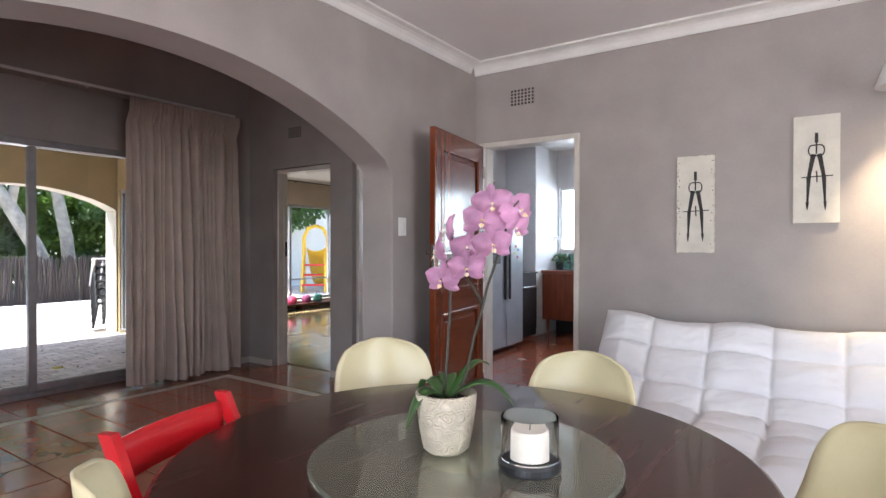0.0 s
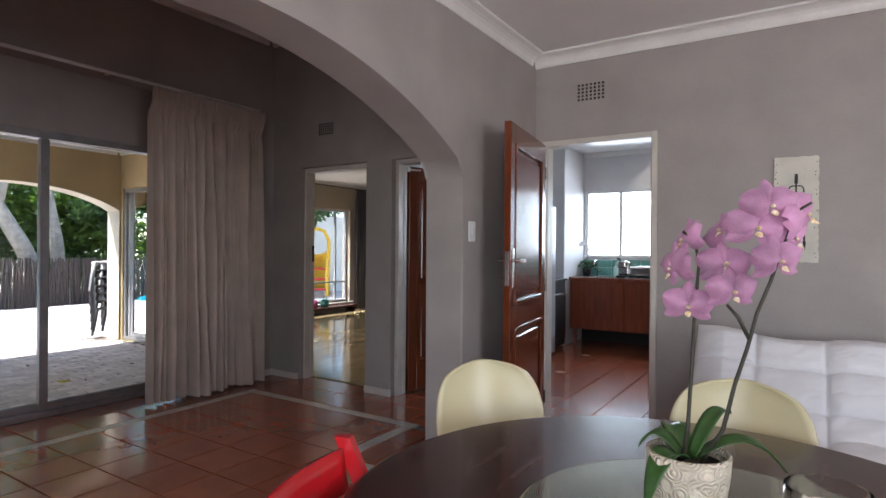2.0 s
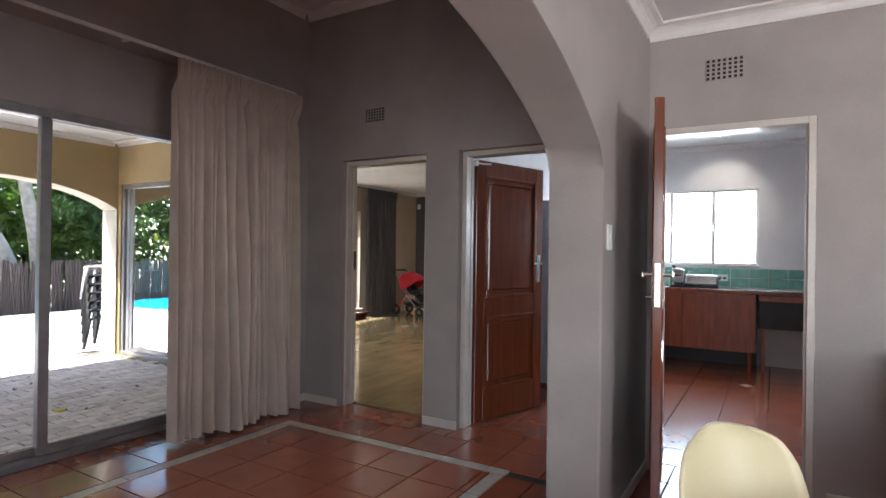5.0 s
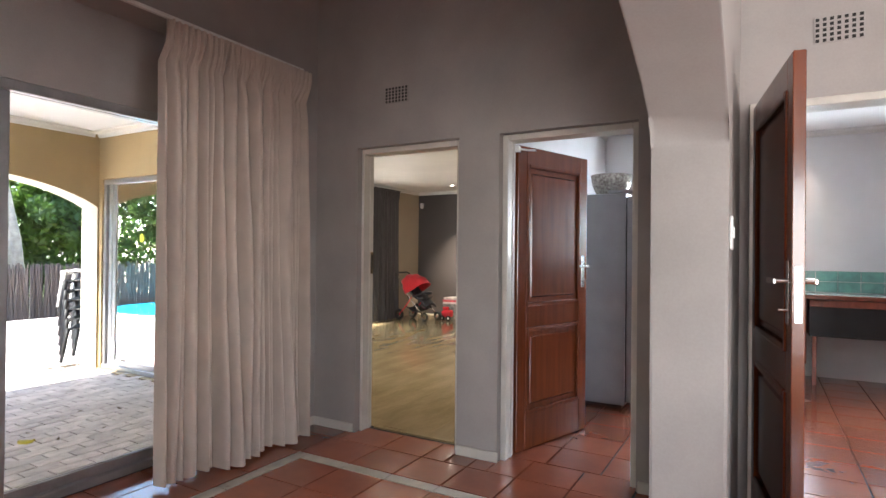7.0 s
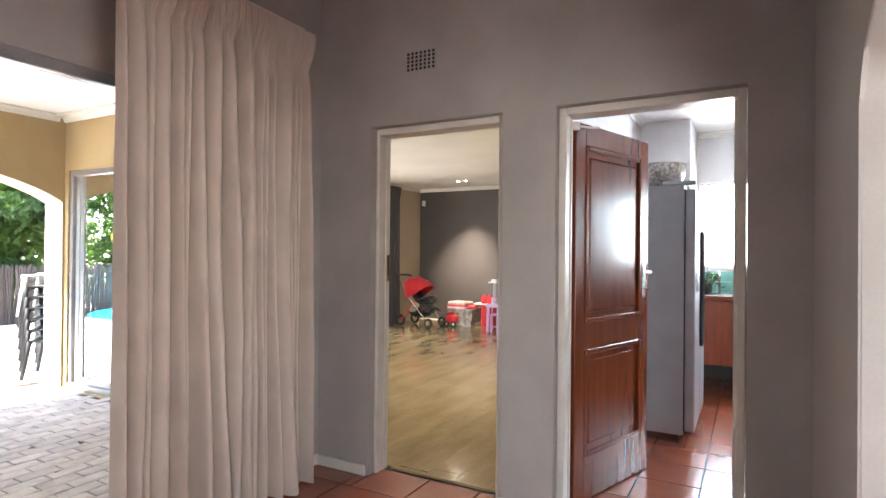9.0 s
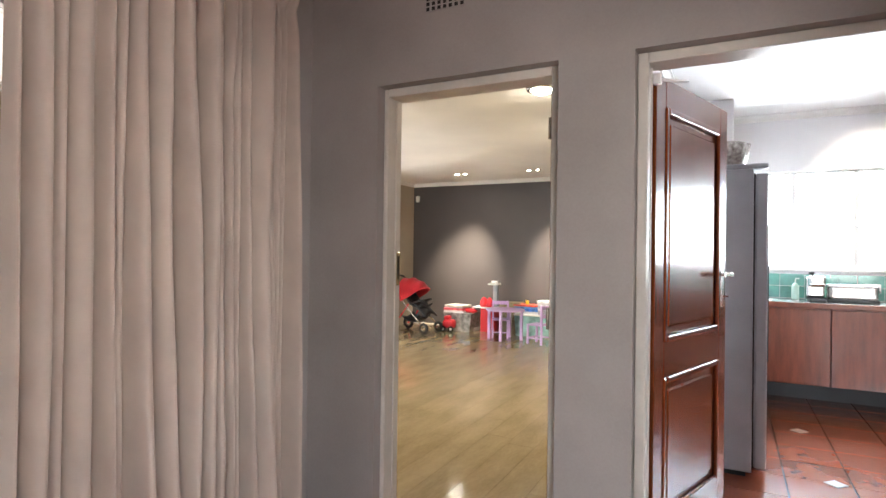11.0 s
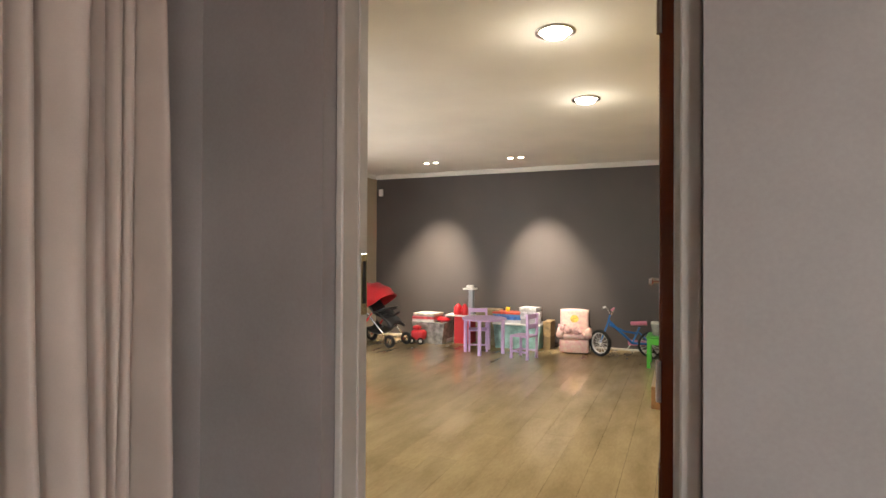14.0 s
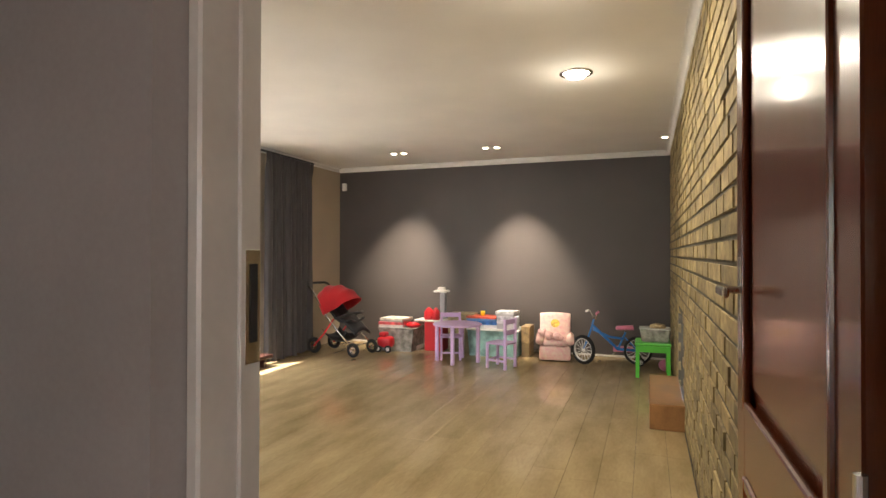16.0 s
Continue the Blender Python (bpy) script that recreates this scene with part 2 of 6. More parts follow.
def wall_mesh(axis, lo, hi, u0, u1, z0, z1, holes=()):
    """A wall square to axis between lo and hi, along u, with openings cut right through it."""
    us = sorted({u0, u1, *[h[0] for h in holes], *[h[1] for h in holes]})
    zs = sorted({z0, z1, *[h[2] for h in holes], *[h[3] for h in holes]})
    us, zs = [u for u in us if u0 <= u <= u1], [z for z in zs if z0 <= z <= z1]
    bm, seen = bmesh.new(), {}

    def vert(u, z, c):
        key = (u, z, c)
        if key not in seen:
            seen[key] = bm.verts.new((c, u, z) if axis == "x" else (u, c, z))
        return seen[key]

    def solid(i, j):
        if not (0 <= i < len(us) - 1 and 0 <= j < len(zs) - 1):
            return False
        cu, cz = (us[i] + us[i + 1]) / 2, (zs[j] + zs[j + 1]) / 2
        return not any(h[0] < cu < h[1] and h[2] < cz < h[3] for h in holes)
    for i in range(len(us) - 1):
        for j in range(len(zs) - 1):
            if not solid(i, j):
                continue
            a, b, c, d = us[i], us[i + 1], zs[j], zs[j + 1]
            for k in (lo, hi):
                bm.faces.new((vert(a, c, k), vert(b, c, k), vert(b, d, k), vert(a, d, k)))
            for di, dj, p, q in ((-1, 0, (a, c), (a, d)), (1, 0, (b, c), (b, d)), (0, -1, (a, c), (b, c)), (0, 1, (a, d), (b, d))):
                if not solid(i + di, j + dj):
                    bm.faces.new((vert(*p, lo), vert(*q, lo), vert(*q, hi), vert(*p, hi)))
    return bm


def cornice(name, p, q, inward, z, size=0.075, parent=None):
    """A cove moulding between wall and ceiling from p to q."""
    p, q, n = Vector((*p, z)), Vector((*q, z)), Vector((*inward, 0))
    prof = [(0, 0), (0, -size), (0.012, -size), (0.02, -size * 0.8)]
    prof += [(0.02 + (size - 0.03) * (1 - math.cos(a)), -size * 0.8 + (size * 0.62) * math.sin(a)) for a in (0.4, 0.8, 1.2, 1.57)]
    prof += [(size, -0.012), (size, 0)]
    bm = bmesh.new()
    A = [bm.verts.new(p + n * a + Vector((0, 0, b))) for a, b in prof]
    B = [bm.verts.new(q + n * a + Vector((0, 0, b))) for a, b in prof]
    bm.faces.new(A)
    bm.faces.new(B[::-1])
    for i in range(len(prof)):
        j = (i + 1) % len(prof)
        bm.faces.new((A[i], A[j], B[j], B[i]))
    return structure(name, bm, M_TRIM, "white plaster cornice along the top of the wall")


# ---- the rooms ----
WY, WB = 3.82, 3.985           # door wall, front and back
AE, AW = -1.515, -1.772         # arch wall, dining and living side
LX = -4.35                    # living room's patio wall
H_DIN, H_LIV, H_PLAY, H_KIT = 2.69, 3.36, 2.56, 2.66
ARCH_S, ARCH_N = -0.08, 2.78  # ends of the archway

structure("wall_doors", wall_mesh("y", WY, WB, LX, 3.4, 0, 3.5, [(-3.962, -3.13, 0, 2.05), (-2.845, -2.01, 0, 2.05), (-1.475, -0.655, 0, 2.065)]), M_WALL, "greige painted wall with three doorways")
R, cy, top = 2.70, 1.35, 2.17


def arch_rise(y):
    return top - R + math.sqrt(R * R - (y - cy) ** 2)


arch = [(-3.0, 0), (-3.0, 3.5), (WY - 0.002, 3.5), (WY - 0.002, 0), (ARCH_N, 0)]
FIL = 0.07                     # rounding where the curve meets the piers
for k in range(5):
    q = k / 5
    z0, z1 = arch_rise(ARCH_N) - FIL, arch_rise(ARCH_N - FIL)
    arch.append((ARCH_N - FIL * q * q, z0 * (1 - q) ** 2 + 2 * arch_rise(ARCH_N) * q * (1 - q) + z1 * q * q))
for k in range(29):
    y = ARCH_N - FIL - (ARCH_N - FIL - ARCH_S) * k / 28
    arch.append((y, arch_rise(y)))
arch.append((ARCH_S, 0))
bm = extrude_poly(arch, "x", AW, AE)
edges = [e for e in bm.edges if all(ARCH_S - 0.01 < v.co.y < ARCH_N + 0.01 and v.co.z < 2.3 for v in e.verts) and abs(e.verts[0].co.x - e.verts[1].co.x) < 0.01 and not (e.verts[0].co.z == 0 and e.verts[1].co.z == 0)]
bmesh.ops.bevel(bm, geom=edges, offset=0.014, segments=2, affect="EDGES", profile=0.5)
bmesh.ops.triangulate(bm, faces=bm.faces, ngon_method="EAR_CLIP")
wa = structure("wall_arch", bm, M_WALL, "greige plaster wall with a wide segmental arch")
for fc in wa.data.polygons:
    fc.use_smooth = abs(fc.normal.x) < 0.3 and ARCH_S - 0.03 < fc.center.y < ARCH_N + 0.03 and fc.normal.z < -0.04
# the patio wall of the living room: a recess for the sliding door, closed above by a lighter panel
structure("wall_patio", wall_mesh("x", -4.60, LX, -3.0, 4.24, 0, 3.5, [(-1.2, 3.05, 0, 2.62)]), M_WALL, "greige wall with a recess for sliding patio doors")
structure("wall_patio_lintel", box(-4.70, -4.602, -1.2, 3.05, 2.13, 2.62), M_WALL, "greige panel above the sliding patio doors")
structure("wall_patio_outer", wall_mesh("x", -4.80, -4.702, -3.0, 4.098, 0, 3.5, [(-1.2, 3.05, 0, 2.13)]), M_PATIOWALL, "ochre outer skin of the patio wall")
structure("wall_living_south", wall_mesh("y", -3.2, -3.002, -4.60, AW, 0, 3.5), M_WALL, "greige wall closing the living room")
# the south opening is unseen, added for the dining fill lamp
structure("wall_dining_south", wall_mesh("y", -2.4, -2.2, AE, 3.4, 0, 2.9, [(-0.6, 2.0, 0.6, 2.2)]), M_WALL, "greige dining room wall with an added, unseen window opening")
# the east opening is likewise added, only to let the side fill in
structure("wall_dining_east", wall_mesh("x", 3.402, 3.6, -2.4, 8.1, 0, 2.9, [(-0.15, 1.75, 0.85, 2.15)]), M_WALL, "greige wall closing the dining room and kitchen")
M_KITCHEN = surface("white_kitchen_paint", (0.72, 0.71, 0.72), 0.5, 0.04, 2, 0.08, 120)
structure("wall_kitchen_north", wall_mesh("y", 7.9, 8.1, -3.0, 3.4, 0, 2.9, [(-2.49, -1.02, 1.19, 2.11), (-0.22, 1.2, 1.19, 2.11)]), M_KITCHEN, "white kitchen wall with steel windows")
structure("wall_brick_core", wall_mesh("x", -3.155, -3.0, WB, 10.7, 0, 2.9, [(7.95, 8.75, 0.12, 0.80)]), M_MORTAR, "mortar bed of the face-brick wall")
structure("wall_kitchen_west", box(-2.998, -2.985, WB + 0.002, 7.898, 0, H_KIT - 0.001), M_KITCHEN, "white painted side wall of the kitchen")
structure("wall_kitchen_nib", box(-2.984, -2.515, 7.12, 7.898, 0, H_KIT - 0.001, 0.008), M_KITCHEN, "white painted wall nib between stove and sink")
structure("wall_play_north", box(-7.96, -3.0, 10.70, 10.9, 0, 2.9), M_PLAYDARK, "dark brown painted feature wall")
structure("wall_play_west", wall_mesh("x", -7.96, -7.76, 4.24, 10.7, 0, 2.9, [(6.0, 8.75, 0.18, 2.05)]), M_PLAYBEIGE, "beige wall with a wide low window")
structure("wall_play_south", wall_mesh("y", 4.10, 4.24, -7.96, -4.602, 0, 2.9, [(-7.70, -5.6, 0, 2.06)]), M_PATIOWALL, "ochre outer wall with a sliding door onto the patio")
structure("floor_slab", box(-4.70, 3.4, -3.2, 8.1, -0.15, -0.012), M_GROUT, "dark grout bed under the floor tiles")
structure("floor_playroom_bed", box(-7.76, -3.155, 4.06, 10.7, -0.15, -0.010), M_GROUT, "underlay below the laminate floor")
structure("ceiling_dining", box(AE, 3.4, -2.2, WY, H_DIN, H_DIN + 0.12), M_CEIL, "flat white ceiling of the dining room")
structure("ceiling_living", box(-4.60, AW, -3.0, WY, H_LIV, H_LIV + 0.12), M_CEIL, "flat white ceiling of the living room")
structure("ceiling_kitchen", box(-3.0, 3.4, WB, 7.9, H_KIT, H_KIT + 0.12), M_CEIL, "flat white ceiling of the kitchen")
structure("ceiling_playroom", box(-7.76, -3.155, WB, 10.7, H_PLAY, H_PLAY + 0.12), M_CEIL_PLAY, "warm white ceiling of the playroom")
cornice("cornice_dining_door", (AE, WY), (3.4, WY), (0, -1), H_DIN, 0.088)
cornice("cornice_dining_arch", (AE, -2.2), (AE, WY - 0.088), (1, 0), H_DIN, 0.088)
cornice("cornice_living_door", (LX, WY), (AW, WY), (0, -1), H_LIV)
cornice("cornice_living_patio", (LX, -3), (LX, WY - 0.075), (1, 0), H_LIV)
cornice("cornice_play_north", (-7.76, 10.7), (-3.155, 10.7), (0, -1), H_PLAY, 0.06)
cornice("cornice_play_west", (-7.76, 4.24), (-7.76, 10.64), (1, 0), H_PLAY, 0.06)
cornice("cornice_play_brick", (-3.155, WB), (-3.155, 10.64), (-1, 0), H_PLAY, 0.06)
cornice("cornice_kitchen_north", (-2.51, 7.9), (3.4, 7.9), (0, -1), H_KIT, 0.06)
cornice("cornice_kitchen_west", (-2.985, WB), (-2.985, 7.11), (1, 0), H_KIT, 0.06)


def baseboard(name, x0, x1, y0, y1, h=0.062):
    structure(name, box(x0, x1, y0, y1, 0, h, 0.004), M_FRAME, "white painted baseboard")


baseboard("baseboard_corner", LX + 0.016, -3.975, WY - 0.016, WY - 0.001)
baseboard("baseboard_patio", LX + 0.001, LX + 0.016, 3.06, WY - 0.001)
baseboard("baseboard_pier", -3.13, -2.835, WY - 0.016, WY - 0.001)
baseboard("baseboard_pier_east", -2.0, AW - 0.018, WY - 0.016, WY - 0.001)
baseboard("baseboard_arch_living", AW - 0.016, AW - 0.001, ARCH_N, WY - 0.001)
baseboard("baseboard_arch_end", AW - 0.016, AE + 0.016, ARCH_N - 0.017, ARCH_N - 0.002)
baseboard("baseboard_arch_dining", AE + 0.001, AE + 0.016, ARCH_N, WY - 0.001)
baseboard("baseboard_dining", -0.6, 3.4, WY - 0.016, WY - 0.001)

# ---- doors and frames ----


def door_frame(name, x0, x1, top, y0, y1, side, left=0.038):
    """A pressed steel frame lining a doorway in the door wall; side: +1 if its rebate faces the back."""
    t = 0.038
    fr = new(name)
    tagged(fr, "cream enamelled steel door frame lining the doorway", "door frame", kind="structure")
    part("jamb", box(x0, x0 + left, y0, y1, 0, top, 0.004), M_FRAME, fr)
    part("jamb", box(x1 - t, x1, y0, y1, 0, top, 0.004), M_FRAME, fr)
    part("head", box(x0 + left, x1 - t, y0, y1, top - t, top, 0.004), M_FRAME, fr)
    ys = (y1 - 0.052, y1 - 0.040) if side > 0 else (y0 + 0.040, y0 + 0.052)
    part("stop", box(x0 + left - 0.001, x0 + left + 0.006, *ys, 0, top - t, 0.002), M_FRAME, fr)
    part("stop", box(x1 - t - 0.012, x1 - t + 0.001, *ys, 0, top - t, 0.002), M_FRAME, fr)
    return fr


fr = door_frame("door_frame_1", -3.960, -3.132, 2.048, WY + 0.05, WB + 0.006, 1, 0.022)
part("strike_plate", box(-3.9385, -3.934, WB - 0.034, WB - 0.002, 1.14, 1.30, 0.001), M_CHROME, fr, "worn metal strike plate")
# no slot is cut: a dark block gives its shade
part("strike_slot", box(-3.9355, -3.9325, WB - 0.024, WB - 0.010, 1.17, 1.28), M_HOLESHADE, fr, "dark block for the shade in the latch slot")
door_frame("door_frame_2", -2.843, -2.012, 2.048, WY + 0.05, WB + 0.006, 1)
door_frame("door_frame_3", -1.473, -0.657, 2.063, WY - 0.014, WB - 0.02, -1)


def door_leaf(name, hinge, tip, height, label, flip=1, hinge_side=1):
    h, t = Vector(hinge), Vector(tip)
    w = (t - h).length
    ang = math.degrees(math.atan2(t.y - h.y, t.x - h.x))
    d = thing(name, (h.x, h.y, 0.008, 0, 0, ang), label, "door")
    th, s = 0.021, 0.092
    part("stile", box(0, s, -th, th, 0, height, 0.003), M_DOOR, d)
    part("stile", box(w - s, w, -th, th, 0, height, 0.003), M_DOOR, d)
    for z0, z1 in ((0, 0.235), (0.80, 0.945), (height - 0.115, height)):
        part("rail", box(s, w - s, -th, th, z0, z1, 0.002), M_DOOR, d)
    for z0, z1 in ((0.235, 0.80), (0.945, height - 0.115)):
        bm = box(s, w - s, -0.007, 0.007, z0, z1)
        box(s + 0.055, w - s - 0.055, -0.015, 0.015, z0 + 0.055, z1 - 0.055, 0.008, bm)
        part("panel", bm, M_DOOR, d)
        bm = bmesh.new()
        for sy in (-1, 1):
            y0, y1 = sorted((sy * 0.012, sy * 0.027))
            for a, b, c, e in ((s - 0.004, s + 0.024, z0, z1), (w - s - 0.024, w - s + 0.004, z0, z1), (s + 0.024, w - s - 0.024, z0 - 0.004, z0 + 0.024), (s + 0.024, w - s - 0.024, z1 - 0.024, z1 + 0.004)):
                box(a, b, y0, y1, c, e, 0.006, bm, 2)
        part("moulding", bm, M_DOOR, d, "raised varnished moulding")
    hd = part("handle", box(w - 0.075, w - 0.035, -th - 0.004, -th - 0.0005, 1.05, 1.28, 0.002), M_CHROME, d, "satin chrome lever handle on a plate")
    part("plate", box(w - 0.075, w - 0.035, th + 0.0005, th + 0.004, 1.05, 1.28, 0.002), M_CHROME, hd)
    part("latch_plate", box(w + 0.0004, w + 0.003, -0.012, 0.012, 1.06, 1.26, 0.001), M_CHROME, hd)
    for sy in (-1, 1):
        bm = tube([(w - 0.055, sy * (th + 0.003), 1.205), (w - 0.055, sy * (th + 0.045), 1.205)], 0.009, 10)
        box(w - 0.165, w - 0.045, min(sy * (th + 0.038), sy * (th + 0.052)), max(sy * (th + 0.038), sy * (th + 0.052)), 1.194, 1.216, 0.004, bm)
        part("lever", bm, M_CHROME, hd)
    part("key", tube([(w - 0.055, -th - 0.002, 1.10), (w - 0.055, -th - 0.03, 1.10)], 0.006, 8), M_CHROME, hd)
    for z in (0.22, 1.02, 1.82):
        part("hinge", tube([(-0.004, hinge_side * 0.024, z - 0.045), (-0.004, hinge_side * 0.024, z + 0.045)], 0.007, 8), M_CHROME, d, "steel butt hinge")
    return d


door_leaf("door_1", (-3.188, 4.0), (-3.194, 4.80), 2.0, "open varnished mahogany door with two raised panels, against the brick wall")
door_leaf("door_2", (-2.812, 4.015), (-2.57, 4.775), 2.0, "open varnished mahogany two-panel door between living room and kitchen")
door_leaf("door_3", (-1.435, 3.765), (-1.303, 2.925), 2.02, "open varnished mahogany two-panel door between dining room and kitchen")
for x, y in ((-2.78, 3.99),):
    cl = thing("door_closer_bracket", (x, y, 1.985), "small white bracket at the head of the door frame", "bracket")
    part("plate", box(-0.02, 0.01, -0.03, 0.0, -0.03, 0.01, 0.003), M_WHITEPL, cl)
    part("arm", tube([(0, -0.015, -0.01), (0.06, 0.01, -0.02), (0.10, 0.03, -0.02)], 0.006, 8), M_WHITEPL, cl)

# ---- sliding patio doors, curtain and rail ----


def slider(name, axis, at, u0, u1, z0, z1, label, mullions, lamp_frame=0.05):
    s = new(name)
    tagged(s, label, "sliding door", kind="structure")

    def bar(nm, a, b, c, e, d0=-0.03, d1=0.03, mat=M_ALU):
        return part(nm, box(at + d0, at + d1, a, b, c, e, 0.004) if axis == "x" else box(a, b, at + d0, at + d1, c, e, 0.004), mat, s)
    bar("head", u0, u1, z1 - 0.055, z1, -0.05, 0.05)
    bar("sill", u0, u1, z0, z0 + 0.045, -0.06, 0.06)
    bar("jamb", u0, u0 + 0.045, z0 + 0.045, z1 - 0.055, -0.05, 0.05)
    bar("jamb", u1 - 0.045, u1, z0 + 0.045, z1 - 0.055, -0.05, 0.05)
    cuts = [u0 + 0.045, *mullions, u1 - 0.045]
    for k, mu in enumerate(mullions):
        bar("stile", mu - 0.03, mu + 0.03, z0 + 0.045, z1 - 0.055, -0.028, 0.028)
    for k, (a, b) in enumerate(zip(cuts, cuts[1:])):
        off = 0.012 if k % 2 else -0.012
        bar("bottom_rail", a + 0.03, b - 0.03, z0 + 0.046, z0 + 0.10, off - 0.012, off + 0.012)
        g = bar("pane", a + 0.02, b - 0.02, z0 + 0.10, z1 - 0.056, off - 0.003, off + 0.003, M_GLASS)
        g.visible_shadow = False
        g["label"] = "clear glass pane"
    return s


slider("sliding_door_living", "x", -4.65, -1.2, 3.05, 0.0, 2.13, "grey aluminium sliding glass doors onto the patio", [-0.35, 0.78, 1.91])
slider("sliding_door_playroom", "y", 4.165, -7.70, -5.6, 0.0, 2.06, "grey aluminium sliding glass doors of the playroom", [-7.60, -7.53, -6.5])


def curtain(name, p, q, z0, z1, folds, depth, mat, label, seed, header=0.22, parts=True):
    """Gathered cloth from p to q: uneven rounded folds with tight valleys, under a pinched header."""
    rnd = random.Random(seed)
    p, q = Vector((*p, 0)), Vector((*q, 0))
    along = (q - p)
    n = Vector((along.y, -along.x, 0)).normalized()
    ph = [rnd.uniform(0, 6.28) for _ in range(6)]
    c = thing(name, Matrix.Translation((p + q) / 2), label, "curtain")
    mid = (p + q) / 2
    steps = [rnd.choice((0.55, 0.7, 0.9, 1.2, 1.5)) for _ in range(folds)]
    total = sum(steps)
    edges = [sum(steps[:k]) / total for k in range(folds + 1)]
    tall = [rnd.uniform(0.55, 1.15) * min(1.25, 0.55 + 0.5 * w) for w in steps]
    lean = [rnd.uniform(-0.35, 0.35) for _ in steps]
    swing = [rnd.uniform(-1, 1) for _ in steps]

    def f(u, v):
        z = z0 + (z1 - z0) * v
        low = 1 - v
        k = min(folds - 1, max(i for i in range(folds) if edges[i] <= u + 1e-9))
        a = min(1.0, max(0.0, (u - edges[k]) / (edges[k + 1] - edges[k])))
        crest = min(0.97, max(0.03, a + lean[k] * math.sin(math.pi * a) * 0.4 * (0.4 + low)))
        shape = max(0.0, math.sin(math.pi * crest)) ** 0.5
        here = tall[k] * (0.75 + 0.45 * low + 0.22 * swing[k] * math.sin(4.2 * v + ph[0] + k))
        nxt = 0.35 + 0.25 * math.sin(2.9 * v + 1.7 * k + ph[1])
        sag = 0.10 * nxt * math.sin(2 * math.pi * crest) ** 2
        d = depth * (here * (shape + sag) - 0.6)
        h = min(1.0, max(0.0, (z - (z1 - header)) / (header * 0.6)))
        pinch = depth * (0.42 * abs(math.sin(math.pi * folds * 1.5 * u + ph[2])) ** 0.6 + 0.10 * math.sin(folds * 19 * u) - 0.1)
        tuck = depth * 0.5 * math.exp(-((z - (z1 - header)) / 0.05) ** 2) * shape
        d = d * (1 - h) + pinch * h - tuck * 0.25
        drift = (0.010 * math.sin(2.3 * v + 7 * u + ph[3]) + 0.006 * math.sin(6.1 * v + 13 * u + ph[4])) * low
        rumple = 0.006 * noise.noise((u * 26, v * 7, ph[5])) + 0.010 * noise.noise((u * 9, v * 3.2, ph[4])) * low
        hem = 0.010 * math.sin(31 * u) if v == 0 else 0
        return p + along * (u + drift) + n * (d + rumple) + Vector((0, 0, z + hem)) - mid
    part("cloth", sheet(f, folds * 16, 48), mat, c, smooth=True)
    return c


curtain("curtain", (-4.25, 2.50), (-4.235, 3.60), 0.02, 2.56, 19, 0.128, M_CURTAIN, "floor-length beige linen curtain drawn back to the corner", 3)
rail = thing("curtain_rail", (-4.27, 1.2, 2.585), "thin white curtain rail above the sliding doors", "curtain rail")
part("rail", box(-0.012, 0.012, -2.4, 2.38, -0.008, 0.014, 0.003), M_WHITEPL, rail)
for y in (-2.0, -0.9, 0.3, 1.0):
    part("bracket", box(-0.08, -0.012, y - 0.012, y + 0.012, -0.004, 0.010, 0.002), M_WHITEPL, rail)

# ---- vents, switch, pictures ----


def vent(name, x0, x1, z0, z1):
    v = thing(name, ((x0 + x1) / 2, WY, (z0 + z1) / 2), "painted air vent with rows of square holes in the wall", "air vent")
    w, h = (x1 - x0) / 2, (z1 - z0) / 2
    part("plate", box(-w, w, -0.006, 0.0, -h, h, 0.002), M_WALL, v)
    # the plate is uncut: dark squares on it give the shade of the holes
    bm = bmesh.new()
    for i in range(7):
        for j in range(5):
            cx, cz = -w + (i + 0.5) * 2 * w / 7, -h + (j + 0.5) * 2 * h / 5
            box(cx - 0.0075, cx + 0.0075, -0.0075, -0.005, cz - 0.0075, cz + 0.0075, 0, bm)
    part("grille", bm, M_HOLESHADE, v, "dark squares painted for the shade in the holes")


vent("air_vent", -1.205, -1.005, 2.32, 2.445)
vent("air_vent", -3.72, -3.53, 2.34, 2.45)
sw = thing("light_switch", (AE, 2.875, 1.385), "white plastic light switch on the arch wall", "light switch")
part("plate", box(0.0005, 0.010, -0.038, 0.038, -0.06, 0.06, 0.004, seg=2), M_WHITEPL, sw)
part("rocker", box(0.010, 0.016, -0.012, 0.012, -0.02, 0.022, 0.003), M_WHITEPL, sw)

M_BOARD = surface("chipped_cream_board", (0.68, 0.65, 0.57), 0.7, 0.06, 9, 0.15, 90)
M_INK = surface("black_ink", (0.03, 0.028, 0.026), 0.7, 0.3, 40, 0.05, 120)


